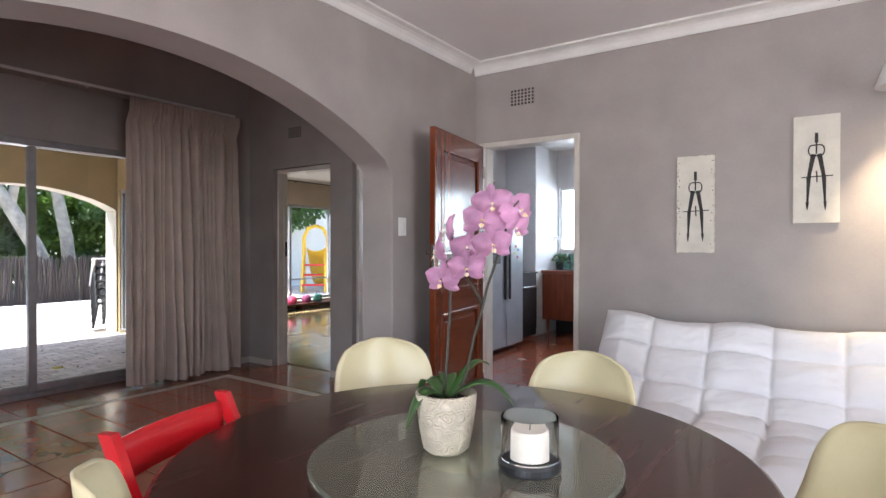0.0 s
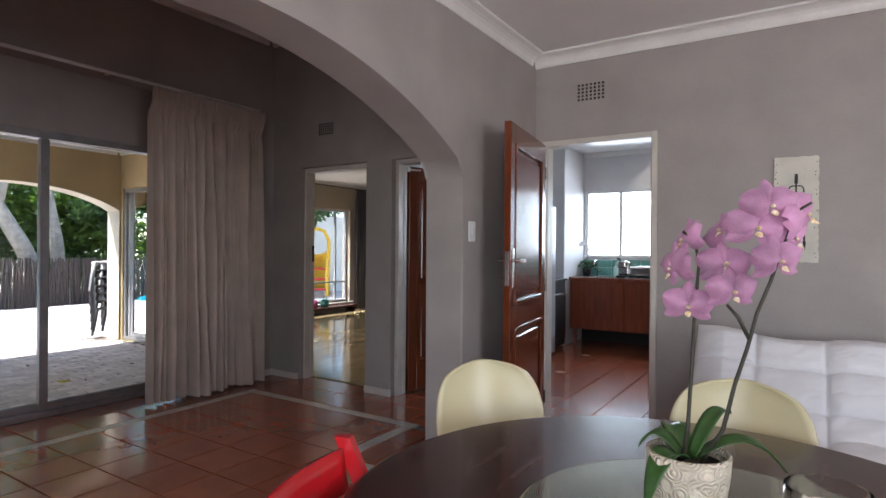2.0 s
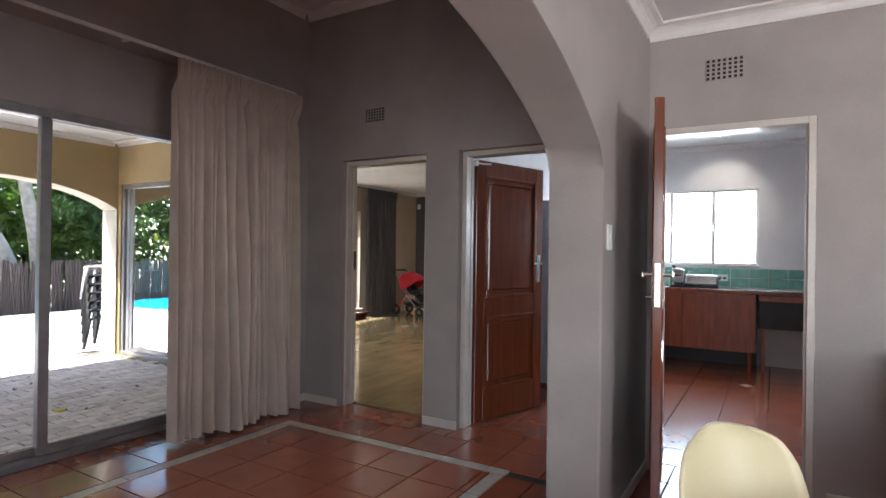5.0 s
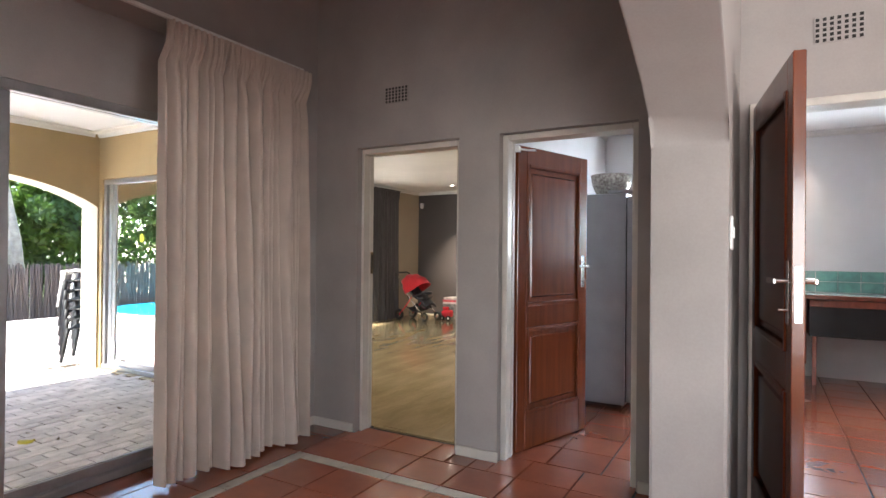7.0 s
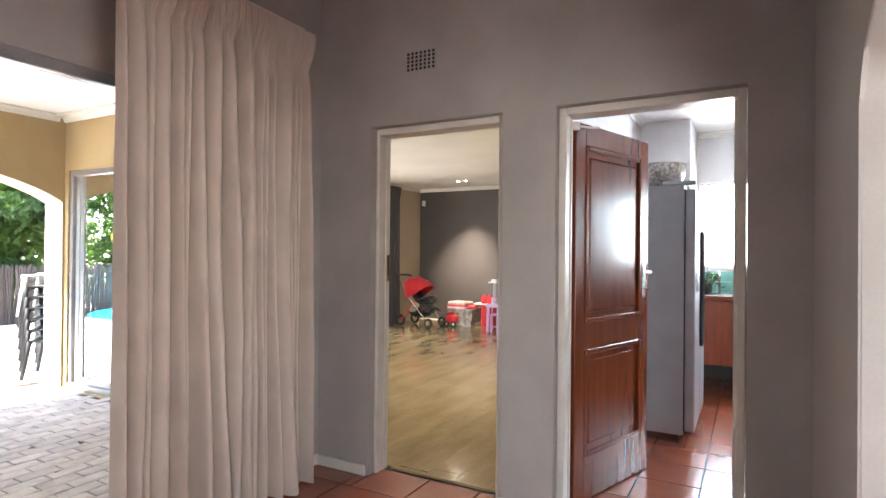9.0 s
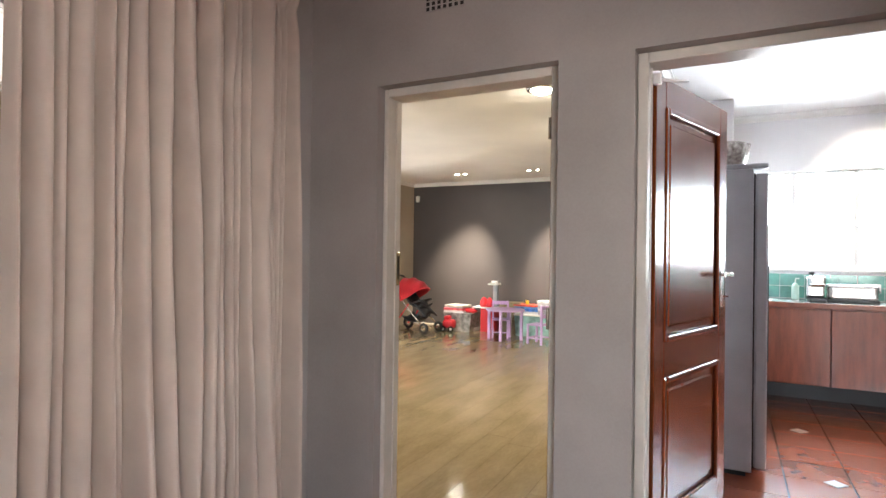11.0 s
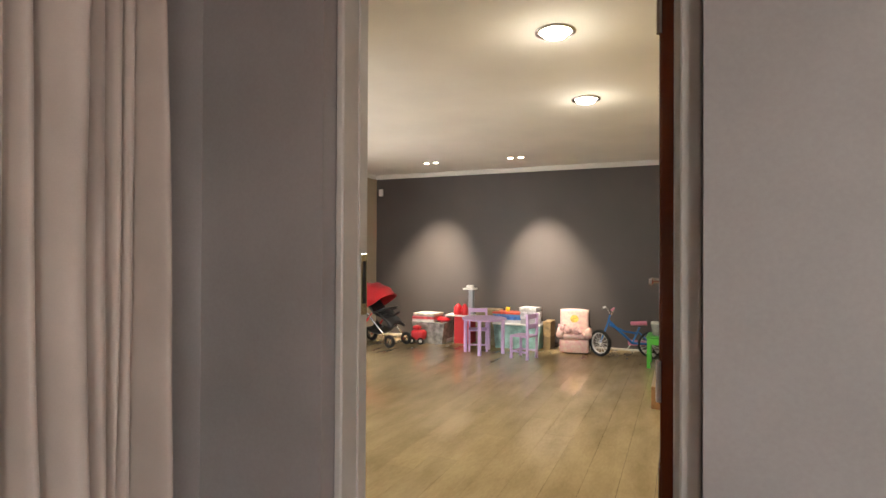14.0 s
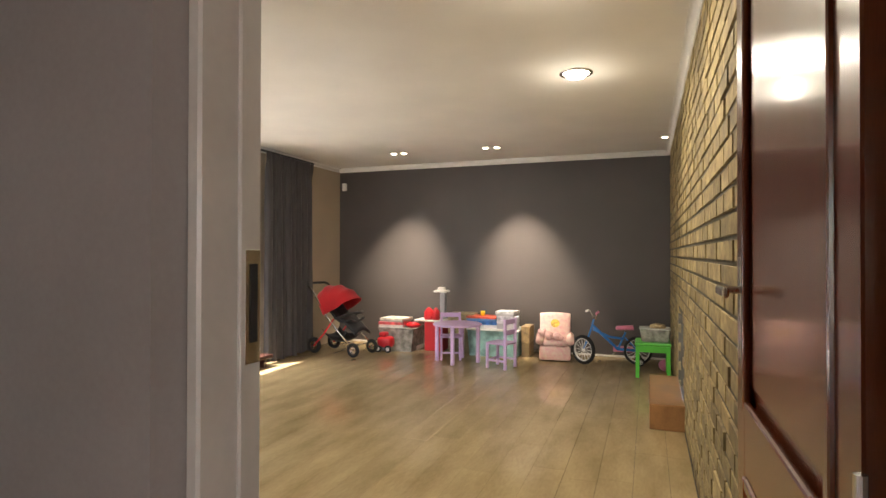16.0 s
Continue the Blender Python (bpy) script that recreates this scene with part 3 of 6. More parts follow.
def compass_picture(x, z, tilt, worn):
    pic = thing("wall_picture", (x, WY - 0.001, z, 0, tilt, 0), "tall cream wooden panel printed with a black drawing compass" + (", edges chipped" if worn else ""), "picture", "compass pictures")
    rnd = random.Random(7 if worn else 9)
    pts = []
    for a, b, n in (((-0.111, -0.305), (0.111, -0.305), 14), ((0.111, -0.305), (0.111, 0.305), 40), ((0.111, 0.305), (-0.111, 0.305), 14), ((-0.111, 0.305), (-0.111, -0.305), 40)):
        for k in range(n):
            j = rnd.choice((0, 0, 0, 0.0015, 0.004)) if worn else 0.0004
            q = Vector(a).lerp(Vector(b), k / n)
            pts.append((q.x * (1 - j / 0.111), q.y * (1 - j / 0.305)))
    part("board", extrude_poly(pts, "y", -0.020, 0.0), M_BOARD, pic)

    def ink(nm, bm):
        part(nm, bm, M_INK, pic, "black printed line")
    y0, y1 = -0.0225, -0.0202

    def line(nm, a, b, w0, w1):
        a, b = Vector(a), Vector(b)
        d = (b - a).normalized()
        s = Vector((-d.y, d.x))
        ink(nm, extrude_poly([tuple(a - s * w0), tuple(a + s * w0), tuple(b + s * w1), tuple(b - s * w1)], "y", y0, y1))
    line("knob", (0, 0.15), (0, 0.205), 0.009, 0.008)
    line("stem", (0, 0.15), (0, 0.085), 0.004, 0.004)
    ring = [(0.038 * math.cos(a) * (1 if abs(math.cos(a)) < 0.7 else 1.0), 0.105 + 0.034 * max(-0.9, min(0.9, 1.25 * math.sin(a)))) for a in [math.radians(k) for k in range(0, 361, 18)]]
    bm = bmesh.new()
    for a, b in zip(ring, ring[1:]):
        a, b = Vector(a), Vector(b)
        if (b - a).length < 1e-5:
            continue
        d = (b - a).normalized()
        s = Vector((-d.y, d.x)) * 0.0035
        extrude_poly([tuple(a - s), tuple(a + s), tuple(b + s), tuple(b - s)], "y", y0, y1, bm)
    ink("ring", bm)
    for sx in (-1, 1):
        line("leg", (sx * 0.014, 0.085), (sx * 0.036, -0.045), 0.012, 0.009)
        line("leg", (sx * 0.036, -0.045), (sx * 0.042, -0.20), 0.011, 0.004)
        line("point", (sx * 0.042, -0.185), (sx * 0.043, -0.235), 0.009, 0.001)
    line("crossbar", (-0.072, -0.045), (0.078, -0.040), 0.003, 0.003)
    line("screw", (0.001, -0.01), (0.004, -0.075), 0.004, 0.003)
    if worn:
        for _ in range(26):
            sx = rnd.choice((-1, 1))
            zz = rnd.uniform(-0.29, 0.29)
            xx = sx * rnd.uniform(0.088, 0.106)
            h = rnd.uniform(0.003, 0.012)
            ink("chip", extrude_poly([(xx, zz), (xx + 0.004, zz + h * 0.4), (xx + 0.001, zz + h), (xx - 0.003, zz + h * 0.5)], "y", y0, y1))


compass_picture(0.108, 1.525, 0, True)
compass_picture(0.742, 1.70, 0, False)

# ---- dining table and what stands on it ----
TX, TY = -0.068, 1.315
table = thing("dining_table", (TX, TY, 0), "large round dark-stained wooden dining table", "table")
part("tabletop", lathe([(0.0, 0.65), (0.77, 0.65), (0.794, 0.657), (0.80, 0.67), (0.794, 0.681), (0.785, 0.685), (0.0, 0.685)], 96, closed=False), M_TABLE, table, smooth=False)
part("apron", lathe([(0.58, 0.57), (0.60, 0.57), (0.60, 0.65), (0.58, 0.65)], 48, closed=False), M_TABLE, table)
part("pedestal", lathe([(0.0, 0.03), (0.16, 0.03), (0.13, 0.12), (0.08, 0.2), (0.075, 0.52), (0.14, 0.615), (0.2, 0.65), (0.0, 0.65)], 32, closed=False), M_TABLE, table, smooth=True)
for k in range(4):
    a = math.radians(45 + 90 * k)
    part("foot", tube([(0.1 * math.cos(a), 0.1 * math.sin(a), 0.08), (0.3 * math.cos(a), 0.3 * math.sin(a), 0.05), (0.48 * math.cos(a), 0.48 * math.sin(a), 0.028)], [0.045, 0.036, 0.026], 10), M_TABLE, table, smooth=True)
M_SUSAN = surface("green_tinted_glass", (0.84, 0.88, 0.74), 0.03, 0.03, 3, 0, 20, transmission=0.94)
susan = thing("lazy_susan", (-0.005, 1.235, 0.685), "round clear glass turntable on the dining table", "turntable")
part("base", lathe([(0.0, 0.001), (0.11, 0.001), (0.11, 0.012), (0.03, 0.014), (0.03, 0.018), (0.0, 0.018)], 32, closed=False), M_CHROME, susan)
part("disc", lathe([(0.0, 0.0185), (0.398, 0.0185), (0.405, 0.0225), (0.405, 0.0265), (0.398, 0.0305), (0.0, 0.0305)], 96, closed=False), M_SUSAN, susan, "clear glass disc with a rounded edge").visible_shadow = False

M_POT = surface("cream_rose_relief_ceramic", (0.66, 0.57, 0.44), 0.6, 0.1, 14, 0.2, 90)
n, l = M_POT.node_tree.nodes, M_POT.node_tree.links
vor, bp = n.new("ShaderNodeTexVoronoi"), n.new("ShaderNodeBump")
vor.inputs["Scale"].default_value = 38
wav = n.new("ShaderNodeMath")
wav.operation = "SINE"
mul = n.new("ShaderNodeMath")
mul.operation = "MULTIPLY"
mul.inputs[1].default_value = 26
l.new(n["Texture Coordinate"].outputs["Object"], vor.inputs["Vector"])
l.new(vor.outputs["Distance"], mul.inputs[0])
l.new(mul.outputs[0], wav.inputs[0])
l.new(wav.outputs[0], bp.inputs["Height"])
bp.inputs["Strength"].default_value, bp.inputs["Distance"].default_value = 0.7, 0.004
l.new(bp.outputs[0], n["Principled BSDF"].inputs["Normal"])
M_PETAL = cloth("pink_orchid_petal", (0.55, 0.27, 0.44), 0.55, 0.22, 0.26)
for nd in M_PETAL.node_tree.nodes:
    if nd.type == "TEX_NOISE" and nd.inputs["Scale"].default_value < 100:
        nd.inputs["Scale"].default_value = 14
M_LIP = surface("yellow_white_orchid_lip", (0.82, 0.74, 0.60), 0.5, 0.2, 120, second=(0.55, 0.30, 0.05))
M_LEAF = surface("glossy_green_leaf", (0.055, 0.13, 0.03), 0.35, 0.2, 8, 0.06, 60)
M_STEM = surface("dark_green_stem", (0.035, 0.032, 0.02), 0.6, 0.2, 20)
M_SOIL = surface("bark_potting_mix", (0.05, 0.03, 0.02), 0.95, 0.4, 40, 0.6, 90)


def petal(bm, c, m, ang, length, width, curl, tip=0.0):
    ca, sa = math.cos(ang), math.sin(ang)

    def f(u, v):
        w = width * (math.sin(math.pi * min(1, 0.05 + 0.93 * v ** 0.8)) ** 0.6) * (u - 0.5)
        r = 0.004 + length * v
        z = curl * (v * v) - 0.9 * (abs(u - 0.5) ** 2) * width + 0.0015 * math.sin(9 * v + 7 * u) + tip
        return c + m @ Vector((r * ca - w * sa, r * sa + w * ca, z))
    sheet(f, 6, 6, 0.0, bm)


def bloom(parent, at, facing, size, roll):
    at, fw = Vector(at), Vector(facing).normalized()
    m = fw.to_track_quat("Z", "Y").to_matrix() @ Matrix.Rotation(roll, 3, "Z")
    bm = bmesh.new()
    for a in (90, 210, 330):
        petal(bm, at, m, math.radians(a), size * 0.95, size * 0.60, -0.012, -0.004)
    for a in (20, 160):
        petal(bm, at, m, math.radians(a), size * 1.0, size * 1.12, -0.008, 0.003)
    fl = part("bloom", bm, M_PETAL, parent, "open pink orchid bloom", smooth=True)
    bm = bmesh.new()
    bmesh.ops.create_icosphere(bm, subdivisions=1, radius=size * 0.10, matrix=Matrix.Translation(at + m @ Vector((0, 0, 0.006))) @ m.to_4x4() @ Matrix.Diagonal((1, 0.8, 0.7, 1)))
    petal(bm, at + m @ Vector((0, -0.004, 0.010)), m, math.radians(270), size * 0.22, size * 0.26, 0.008, 0.001)
    part("lip", bm, M_LIP, fl, "yellow and white lip", smooth=True)


def orchid(name, base, stems, blooms, leaves, pot_r, pot_h, facing, size, label, petal_mat=None):
    o = thing(name, (*base, 0, 0, 0), label, "potted orchid")
    k = pot_r / 0.078
    part("pot", lathe([(0.0, 0.001), (0.048 * k, 0.001), (0.060 * k, 0.012), (0.070 * k, pot_h * 0.4), (0.078 * k, pot_h * 0.8), (0.080 * k, pot_h), (0.074 * k, pot_h + 0.003), (0.070 * k, pot_h - 0.006), (0.066 * k, pot_h - 0.03)], 40, closed=False), M_POT, o, "cream ceramic pot with rose relief", smooth=True)
    part("soil", lathe([(0.0, pot_h - 0.02), (0.069 * k, pot_h - 0.022)], 24, closed=False), M_SOIL, o)
    for s in stems:
        part("stem", tube(s, [0.0045 - 0.0022 * i / len(s) for i in range(len(s))], 7), M_STEM, o, smooth=True)
    for (yaw, ln, wd, rise, drop) in leaves:
        a = math.radians(yaw)
        d, s = Vector((math.cos(a), math.sin(a), 0)), Vector((-math.sin(a), math.cos(a), 0))

        def f(u, v):
            w = wd * (math.sin(math.pi * (0.12 + 0.86 * v)) ** 0.6) * (u - 0.5)
            z = pot_h - 0.015 + rise * math.sin(1.9 * v) - drop * v ** 3 + 0.35 * abs(w)
            return d * (0.012 + ln * v) + s * w + Vector((0, 0, z))
        part("leaf", sheet(f, 4, 10, 0.0015), M_LEAF, o, smooth=True)
    for at, roll, turn in blooms:
        bloom(o, at, Vector(facing) + Vector((turn[0], 0, turn[1])), size * (0.93 + 0.14 * abs(math.sin(37 * at[0]))), roll)
    return o


orchid("orchid", (-0.056, 1.222, 0.7165),
       [[(0.02, 0.0, 0.13), (0.064, 0.0, 0.21), (0.085, 0.0, 0.306), (0.105, 0.005, 0.376), (0.121, 0.01, 0.446), (0.143, 0.015, 0.508), (0.160, 0.02, 0.566), (0.173, 0.02, 0.605), (0.190, 0.02, 0.646), (0.208, 0.01, 0.658)],
        [(-0.01, 0.0, 0.13), (0.0, 0.0, 0.21), (0.006, 0.005, 0.336), (0.010, 0.01, 0.456), (0.016, 0.015, 0.536), (0.008, 0.015, 0.586), (-0.015, 0.01, 0.606)],
        [(0.108, 0.005, 0.396), (0.09, -0.005, 0.436), (0.07, -0.01, 0.461)]],
       [((0.145, -0.01, 0.652), 0.1, (0.25, 0)), ((0.123, -0.02, 0.610), -0.15, (0.2, 0.1)), ((0.161, -0.035, 0.548), 0.1, (0.5, 0)), ((0.067, 0.0, 0.541), 0.0, (0.1, 0.3)), ((0.085, -0.035, 0.488), 0.05, (0.3, -0.05)),
        ((0.003, -0.03, 0.455), -0.05, (-0.1, -0.1)), ((-0.016, 0.025, 0.588), 0.4, (-1.8, 0.1)), ((-0.036, 0.005, 0.528), 0.2, (-1.5, -0.2)), ((0.053, 0.04, 0.608), 0.6, (-1.2, 0.4)), ((0.200, 0.035, 0.636), 0.5, (1.9, 0.1)), ((0.181, 0.045, 0.591), 0.3, (1.2, -0.2))],
       [(20, 0.17, 0.055, 0.06, 0.07), (60, 0.12, 0.04, 0.09, 0.01), (172, 0.09, 0.05, 0.05, 0.05), (238, 0.10, 0.06, 0.03, 0.10), (120, 0.12, 0.05, 0.05, 0.03)],
       0.080, 0.156, (0.28, -1.0, 0.0), 0.050, "pink moth orchid in a cream relief pot, on the glass turntable")

hur = thing("candle_holder", (0.182, 1.236, 0.7165), "hurricane candle holder with a white pillar candle, on the turntable", "candle holder")
part("base", lathe([(0.0, 0.001), (0.070, 0.001), (0.073, 0.007), (0.073, 0.020), (0.069, 0.027), (0.0, 0.027)], 40, closed=False), M_BLACK, hur, "black wooden base")
M_THIN = glass("thin_clear_glass", (1, 1, 1), 0.0, 1.06)
part("chimney", lathe([(0.062, 0.0275), (0.067, 0.0275), (0.067, 0.122), (0.0645, 0.124), (0.062, 0.122), (0.062, 0.0275)], 40, closed=False), M_THIN, hur, "clear glass cylinder", smooth=True)
cn = part("candle", lathe([(0.0, 0.0275), (0.044, 0.0275), (0.045, 0.085), (0.041, 0.091), (0.028, 0.089), (0.0, 0.086)], 32, closed=False), surface("white_candle_wax", (0.80, 0.74, 0.63), 0.5, 0.04, 8), hur, "cream white pillar candle")
part("wick", tube([(0, 0, 0.085), (0.001, 0, 0.097)], 0.0012, 5), M_BLACK, cn)
hur.scale = (1.06, 1.06, 1.06)

# ---- dining chairs ----


def shell_chair(name, back, face, label):
    """A moulded one-piece seat; back: where the top of its backrest stands; face: what it looks at."""
    d = Vector((face[0] - back[0], face[1] - back[1], 0)).normalized()
    ang = math.degrees(math.atan2(-d.x, d.y))
    org = Vector((back[0], back[1], 0)) + d * 0.25
    c = thing(name, (org.x, org.y, 0, 0, 0, ang), label, "chair", "cream dining chairs")
    prof = [(0.23, 0.425), (0.20, 0.445), (0.10, 0.435), (-0.04, 0.425), (-0.12, 0.45), (-0.175, 0.51), (-0.205, 0.59), (-0.23, 0.695), (-0.245, 0.772), (-0.25, 0.82)]

    def at(v):
        k = v * (len(prof) - 1)
        i = min(int(k), len(prof) - 2)
        f = k - i
        return [prof[i][j] * (1 - f) + prof[i + 1][j] * f for j in (0, 1)]

    def f(u, v):
        s = 2 * u - 1
        y, z = at(v)
        w = 0.235 * (max(0.0, 1 - max(0, (v - 0.62) / 0.385) ** 2.6)) ** 0.5 * (1 - 0.25 * max(0, (0.12 - v) / 0.12) ** 2)
        b = min(1, max(0, (v - 0.35) / 0.2))
        return (w * s, y + 0.085 * b * s * s * (w / 0.235), z + 0.07 * (1 - b) * s * s)
    part("seat_shell", sheet(f, 16, 40, 0.010), M_CREAM, c, smooth=True)
    for sx in (-1, 1):
        for sy in (-1, 1):
            part("leg", tube([(sx * 0.11, sy * 0.10 + 0.01, 0.425), (sx * 0.21, sy * 0.20 + 0.01, 0.0)], [0.014, 0.010], 10), M_OAK, c, "pale wooden leg", smooth=True)
    part("brace", tube([(-0.16, -0.14, 0.22), (0.16, 0.16, 0.22)], 0.005, 6), M_BLACK, c)
    part("brace", tube([(0.16, -0.14, 0.23), (-0.16, 0.16, 0.23)], 0.005, 6), M_BLACK, c)
    return c


for p in ((-0.994, 2.05), (-0.037, 2.281), (0.944, 1.719), (-0.43, 0.47)):
    shell_chair("dining_chair", p, (TX, TY), "cream moulded plastic dining chair drawn up to the table")

red = thing("folding_chair", (-0.780, 0.946, 0, 0, 0, -73), "red lacquered wooden chair with a curved backrest", "chair")
for sx in (-1, 1):
    part("back_post", extrude_poly([(-0.10, 0.765), (-0.055, 0.765), (0.30, 0.0), (0.255, 0.0)], "x", sx * 0.225 - 0.014, sx * 0.225 + 0.014), M_RED, red)
    part("front_leg", extrude_poly([(0.235, 0.44), (0.275, 0.44), (-0.10, 0.0), (-0.145, 0.0)], "x", sx * 0.190 - 0.012, sx * 0.190 + 0.012), M_RED, red)
part("backrest", sheet(lambda u, v: ((u - 0.5) * 0.425, -0.066 + 0.02 * v * -1 - 0.028 * math.sin(math.pi * u), 0.62 + 0.115 * v), 16, 3, 0.014), M_RED, red, smooth=True)
part("seat", box(-0.175, 0.175, -0.10, 0.27, 0.44, 0.458, 0.005), M_RED, red)
part("crossbar", tube([(-0.21, 0.10, 0.35), (0.21, 0.10, 0.35)], 0.009, 8), M_RED, red)

# ---- futon ----
fut = thing("futon_sofa", (0.715, 3.28, 0), "white tufted cotton futon sofa against the greige wall", "sofa")


def tuft(u, v, nu, nv):
    """Quilted padding: cells of nu by nv, tight seams, creases drawn towards the seams and the knots."""
    a, b = (u * nu) % 1.0, (v * nv) % 1.0
    ea, eb = math.sin(math.pi * a), math.sin(math.pi * b)
    crease = 0.016 * noise.noise((u * nu * 7, v * nv * 1.3, 0.7)) * (1 - eb) ** 1.5 + 0.014 * noise.noise((u * nu * 1.3, v * nv * 7, 4.7)) * (1 - ea) ** 1.5
    rumple = 0.016 * noise.noise((u * 14, v * 8, 0.3)) + 0.009 * abs(noise.noise((u * 30 + 12 * v, v * 14 - 8 * u, 1.3)))
    knot = 0.018 * math.exp(-((min(a, 1 - a) / 0.10) ** 2 + (min(b, 1 - b) / 0.10) ** 2))
    return 0.050 * (max(0, ea) ** 0.30) * (max(0, eb) ** 0.34) + (rumple + crease) * min(1, 5 * ea, 5 * eb) - knot


def futon_back(u, v):
    x = -1.085 + 2.17 * u
    y0, z0, y1, z1 = -0.14, 0.30, 0.29, 0.81
    edge = min(1, 14 * u) ** 0.5 * min(1, 14 * (1 - u)) ** 0.5 * min(1, 8 * (1 - v)) ** 0.5
    puff = (0.055 + tuft(u, 1 - v, 7, 3)) * edge
    return (x, y0 + (y1 - y0) * v - puff * 0.78, z0 + (z1 - z0 + 0.04 * (1 - min(1, 6 * u)) + 0.012 * math.sin(22 * u)) * v + puff * 0.62)


def futon_seat(u, v):
    x = -1.085 + 2.17 * u
    edge = min(1, 14 * u) ** 0.5 * min(1, 14 * (1 - u)) ** 0.5 * min(1, 9 * v) ** 0.5
    return (x, -0.92 + 0.86 * v, 0.30 + (0.08 + tuft(u, v, 7, 3)) * edge)


part("back_cushion", sheet(futon_back, 196, 84, 0.05), M_WHITECLOTH, fut, smooth=True)
part("seat_cushion", sheet(futon_seat, 112, 48, 0.05), M_WHITECLOTH, fut, smooth=True)
for x in (-0.98, 0.98):
    part("frame_rail", box(x - 0.03, x + 0.03, -0.88, 0.28, 0.20, 0.24, 0.004), M_TABLE, fut)
    for y in (-0.8, 0.2):
        part("leg", box(x - 0.03, x + 0.03, y - 0.03, y + 0.03, 0, 0.20, 0.004), M_TABLE, fut)

# ---- reading lamp over the futon ----
lamp = thing("floor_lamp", (1.55, 3.62, 0), "tall floor lamp with a white metal shade reaching over the futon", "lamp")
part("base", lathe([(0.0, 0.0), (0.15, 0.0), (0.15, 0.015), (0.02, 0.03), (0.0, 0.03)], 32, closed=False), M_CHROME, lamp)
part("pole", tube([(0, 0, 0.02), (0, 0, 2.25), (-0.10, -0.02, 2.36), (-0.36, -0.06, 2.34), (-0.46, -0.07, 2.24)], 0.011, 10), M_CHROME, lamp, smooth=True)
sh = part("shade", lathe([(0.025, 2.235), (0.05, 2.22), (0.107, 2.06), (0.104, 2.058), (0.047, 2.216), (0.0, 2.225)], 32, at=(-0.46, -0.07, 0), closed=False), M_WHITEPL, lamp, "white metal cone shade", smooth=True)
part("bulb", lathe([(0.0, 2.10), (0.025, 2.11), (0.032, 2.14), (0.02, 2.18), (0.0, 2.2)], 16, at=(-0.46, -0.07, 0), closed=False), glow("warm_bulb", (1.0, 0.74, 0.45), 12), sh, smooth=True)
spot_lamp("floor_lamp_light", (1.09, 3.55, 2.09), (1.12, 3.82, 0.95), 28, 62, (1.0, 0.76, 0.48), 1.0, 0.04)
hook = thing("ceiling_hook", (0.84, 3.62, 2.62), "small metal hook with a loop of wire under the ceiling", "hook")
part("loop", tube([(0.0, 0, 0.04), (-0.012, 0, 0.0), (-0.02, 0, -0.04), (0.0, 0, -0.055), (0.015, 0, -0.02), (0.005, 0, 0.04)], 0.003, 6), M_BLACK, hook)

# ---- kitchen ----
M_TEAL = surface("teal_glass_tile", (0.16, 0.36, 0.31), 0.15, 0.12, 10, 0.03, 50, piece=0.1)
M_STONE = surface("grey_stone_worktop", (0.30, 0.28, 0.27), 0.2, 0.15, 30, 0.03, 90)
M_SPLASH = surface("white_tile_grout", (0.6, 0.6, 0.58), 0.7, 0.05, 20)
fridge = thing("fridge", (-2.66, 5.90, 0), "grey steel side-by-side fridge beside the kitchen wall", "fridge")
part("body", box(-0.32, 0.25, -0.44, 0.46, 0.03, 1.82, 0.006), M_STEEL, fridge)
part("plinth", box(-0.30, 0.22, -0.42, 0.44, 0.0, 0.03), M_BLACK, fridge)
for y0, y1, hy in ((-0.44, 0.02, -0.03), (0.03, 0.46, 0.08)):
    d = part("door", box(0.258, 0.325, y0, y1, 0.06, 1.79, 0.012, seg=2), M_STEEL, fridge, "brushed grey steel door")
    part("handle", box(0.326, 0.352, hy - 0.012, hy + 0.012, 0.62, 1.5, 0.006), M_BLACK, d, "long dark handle")
part("gasket", box(0.25, 0.258, -0.43, 0.45, 0.06, 1.79), M_BLACK, fridge)
part("hinge_cover", box(0.10, 0.325, -0.44, -0.36, 1.821, 1.85, 0.006), M_STEEL, fridge, "grey hinge cover")
part("dispenser", box(0.3255, 0.330, -0.34, -0.14, 1.05, 1.42, 0.004), M_BLACK, fridge, "black water dispenser panel")
for i, (y, z, c) in enumerate(((0.25, 1.25, (0.5, 0.03, 0.03)), (0.32, 1.21, (0.03, 0.05, 0.3)), (0.22, 1.17, (0.5, 0.4, 0.05)), (0.30, 1.12, (0.4, 0.02, 0.05)))):
    mg = thing("fridge_magnet", (-2.333, 5.90 + y, z), "small coloured magnet on the steel fridge door", "magnet", "fridge magnets")
    part("magnet", box(-0.0015, 0.006, -0.02, 0.02, -0.015, 0.015, 0.003), surface("magnet_paint", c, 0.4), mg)
M_MOSAIC = surface("silver_mosaic", (0.62, 0.60, 0.56), 0.2, 0.5, 45, 0.5, 30, metal=0.4, second=(0.16, 0.14, 0.12))
bk = thing("ice_bucket", (-2.60, 5.74, 1.821), "silver mosaic bowl on top of the fridge", "bowl")
part("bowl", lathe([(0.0, 0.0), (0.10, 0.0), (0.13, 0.02), (0.165, 0.10), (0.18, 0.19), (0.172, 0.19), (0.155, 0.10), (0.11, 0.03), (0.0, 0.02)], 40, closed=False), M_MOSAIC, bk, smooth=True)
stove = thing("stove", (-2.72, 6.75, 0), "black freestanding stove beside the fridge", "stove")
part("body", box(-0.27, 0.25, -0.30, 0.30, 0.05, 0.88, 0.005), M_BLACK, stove)
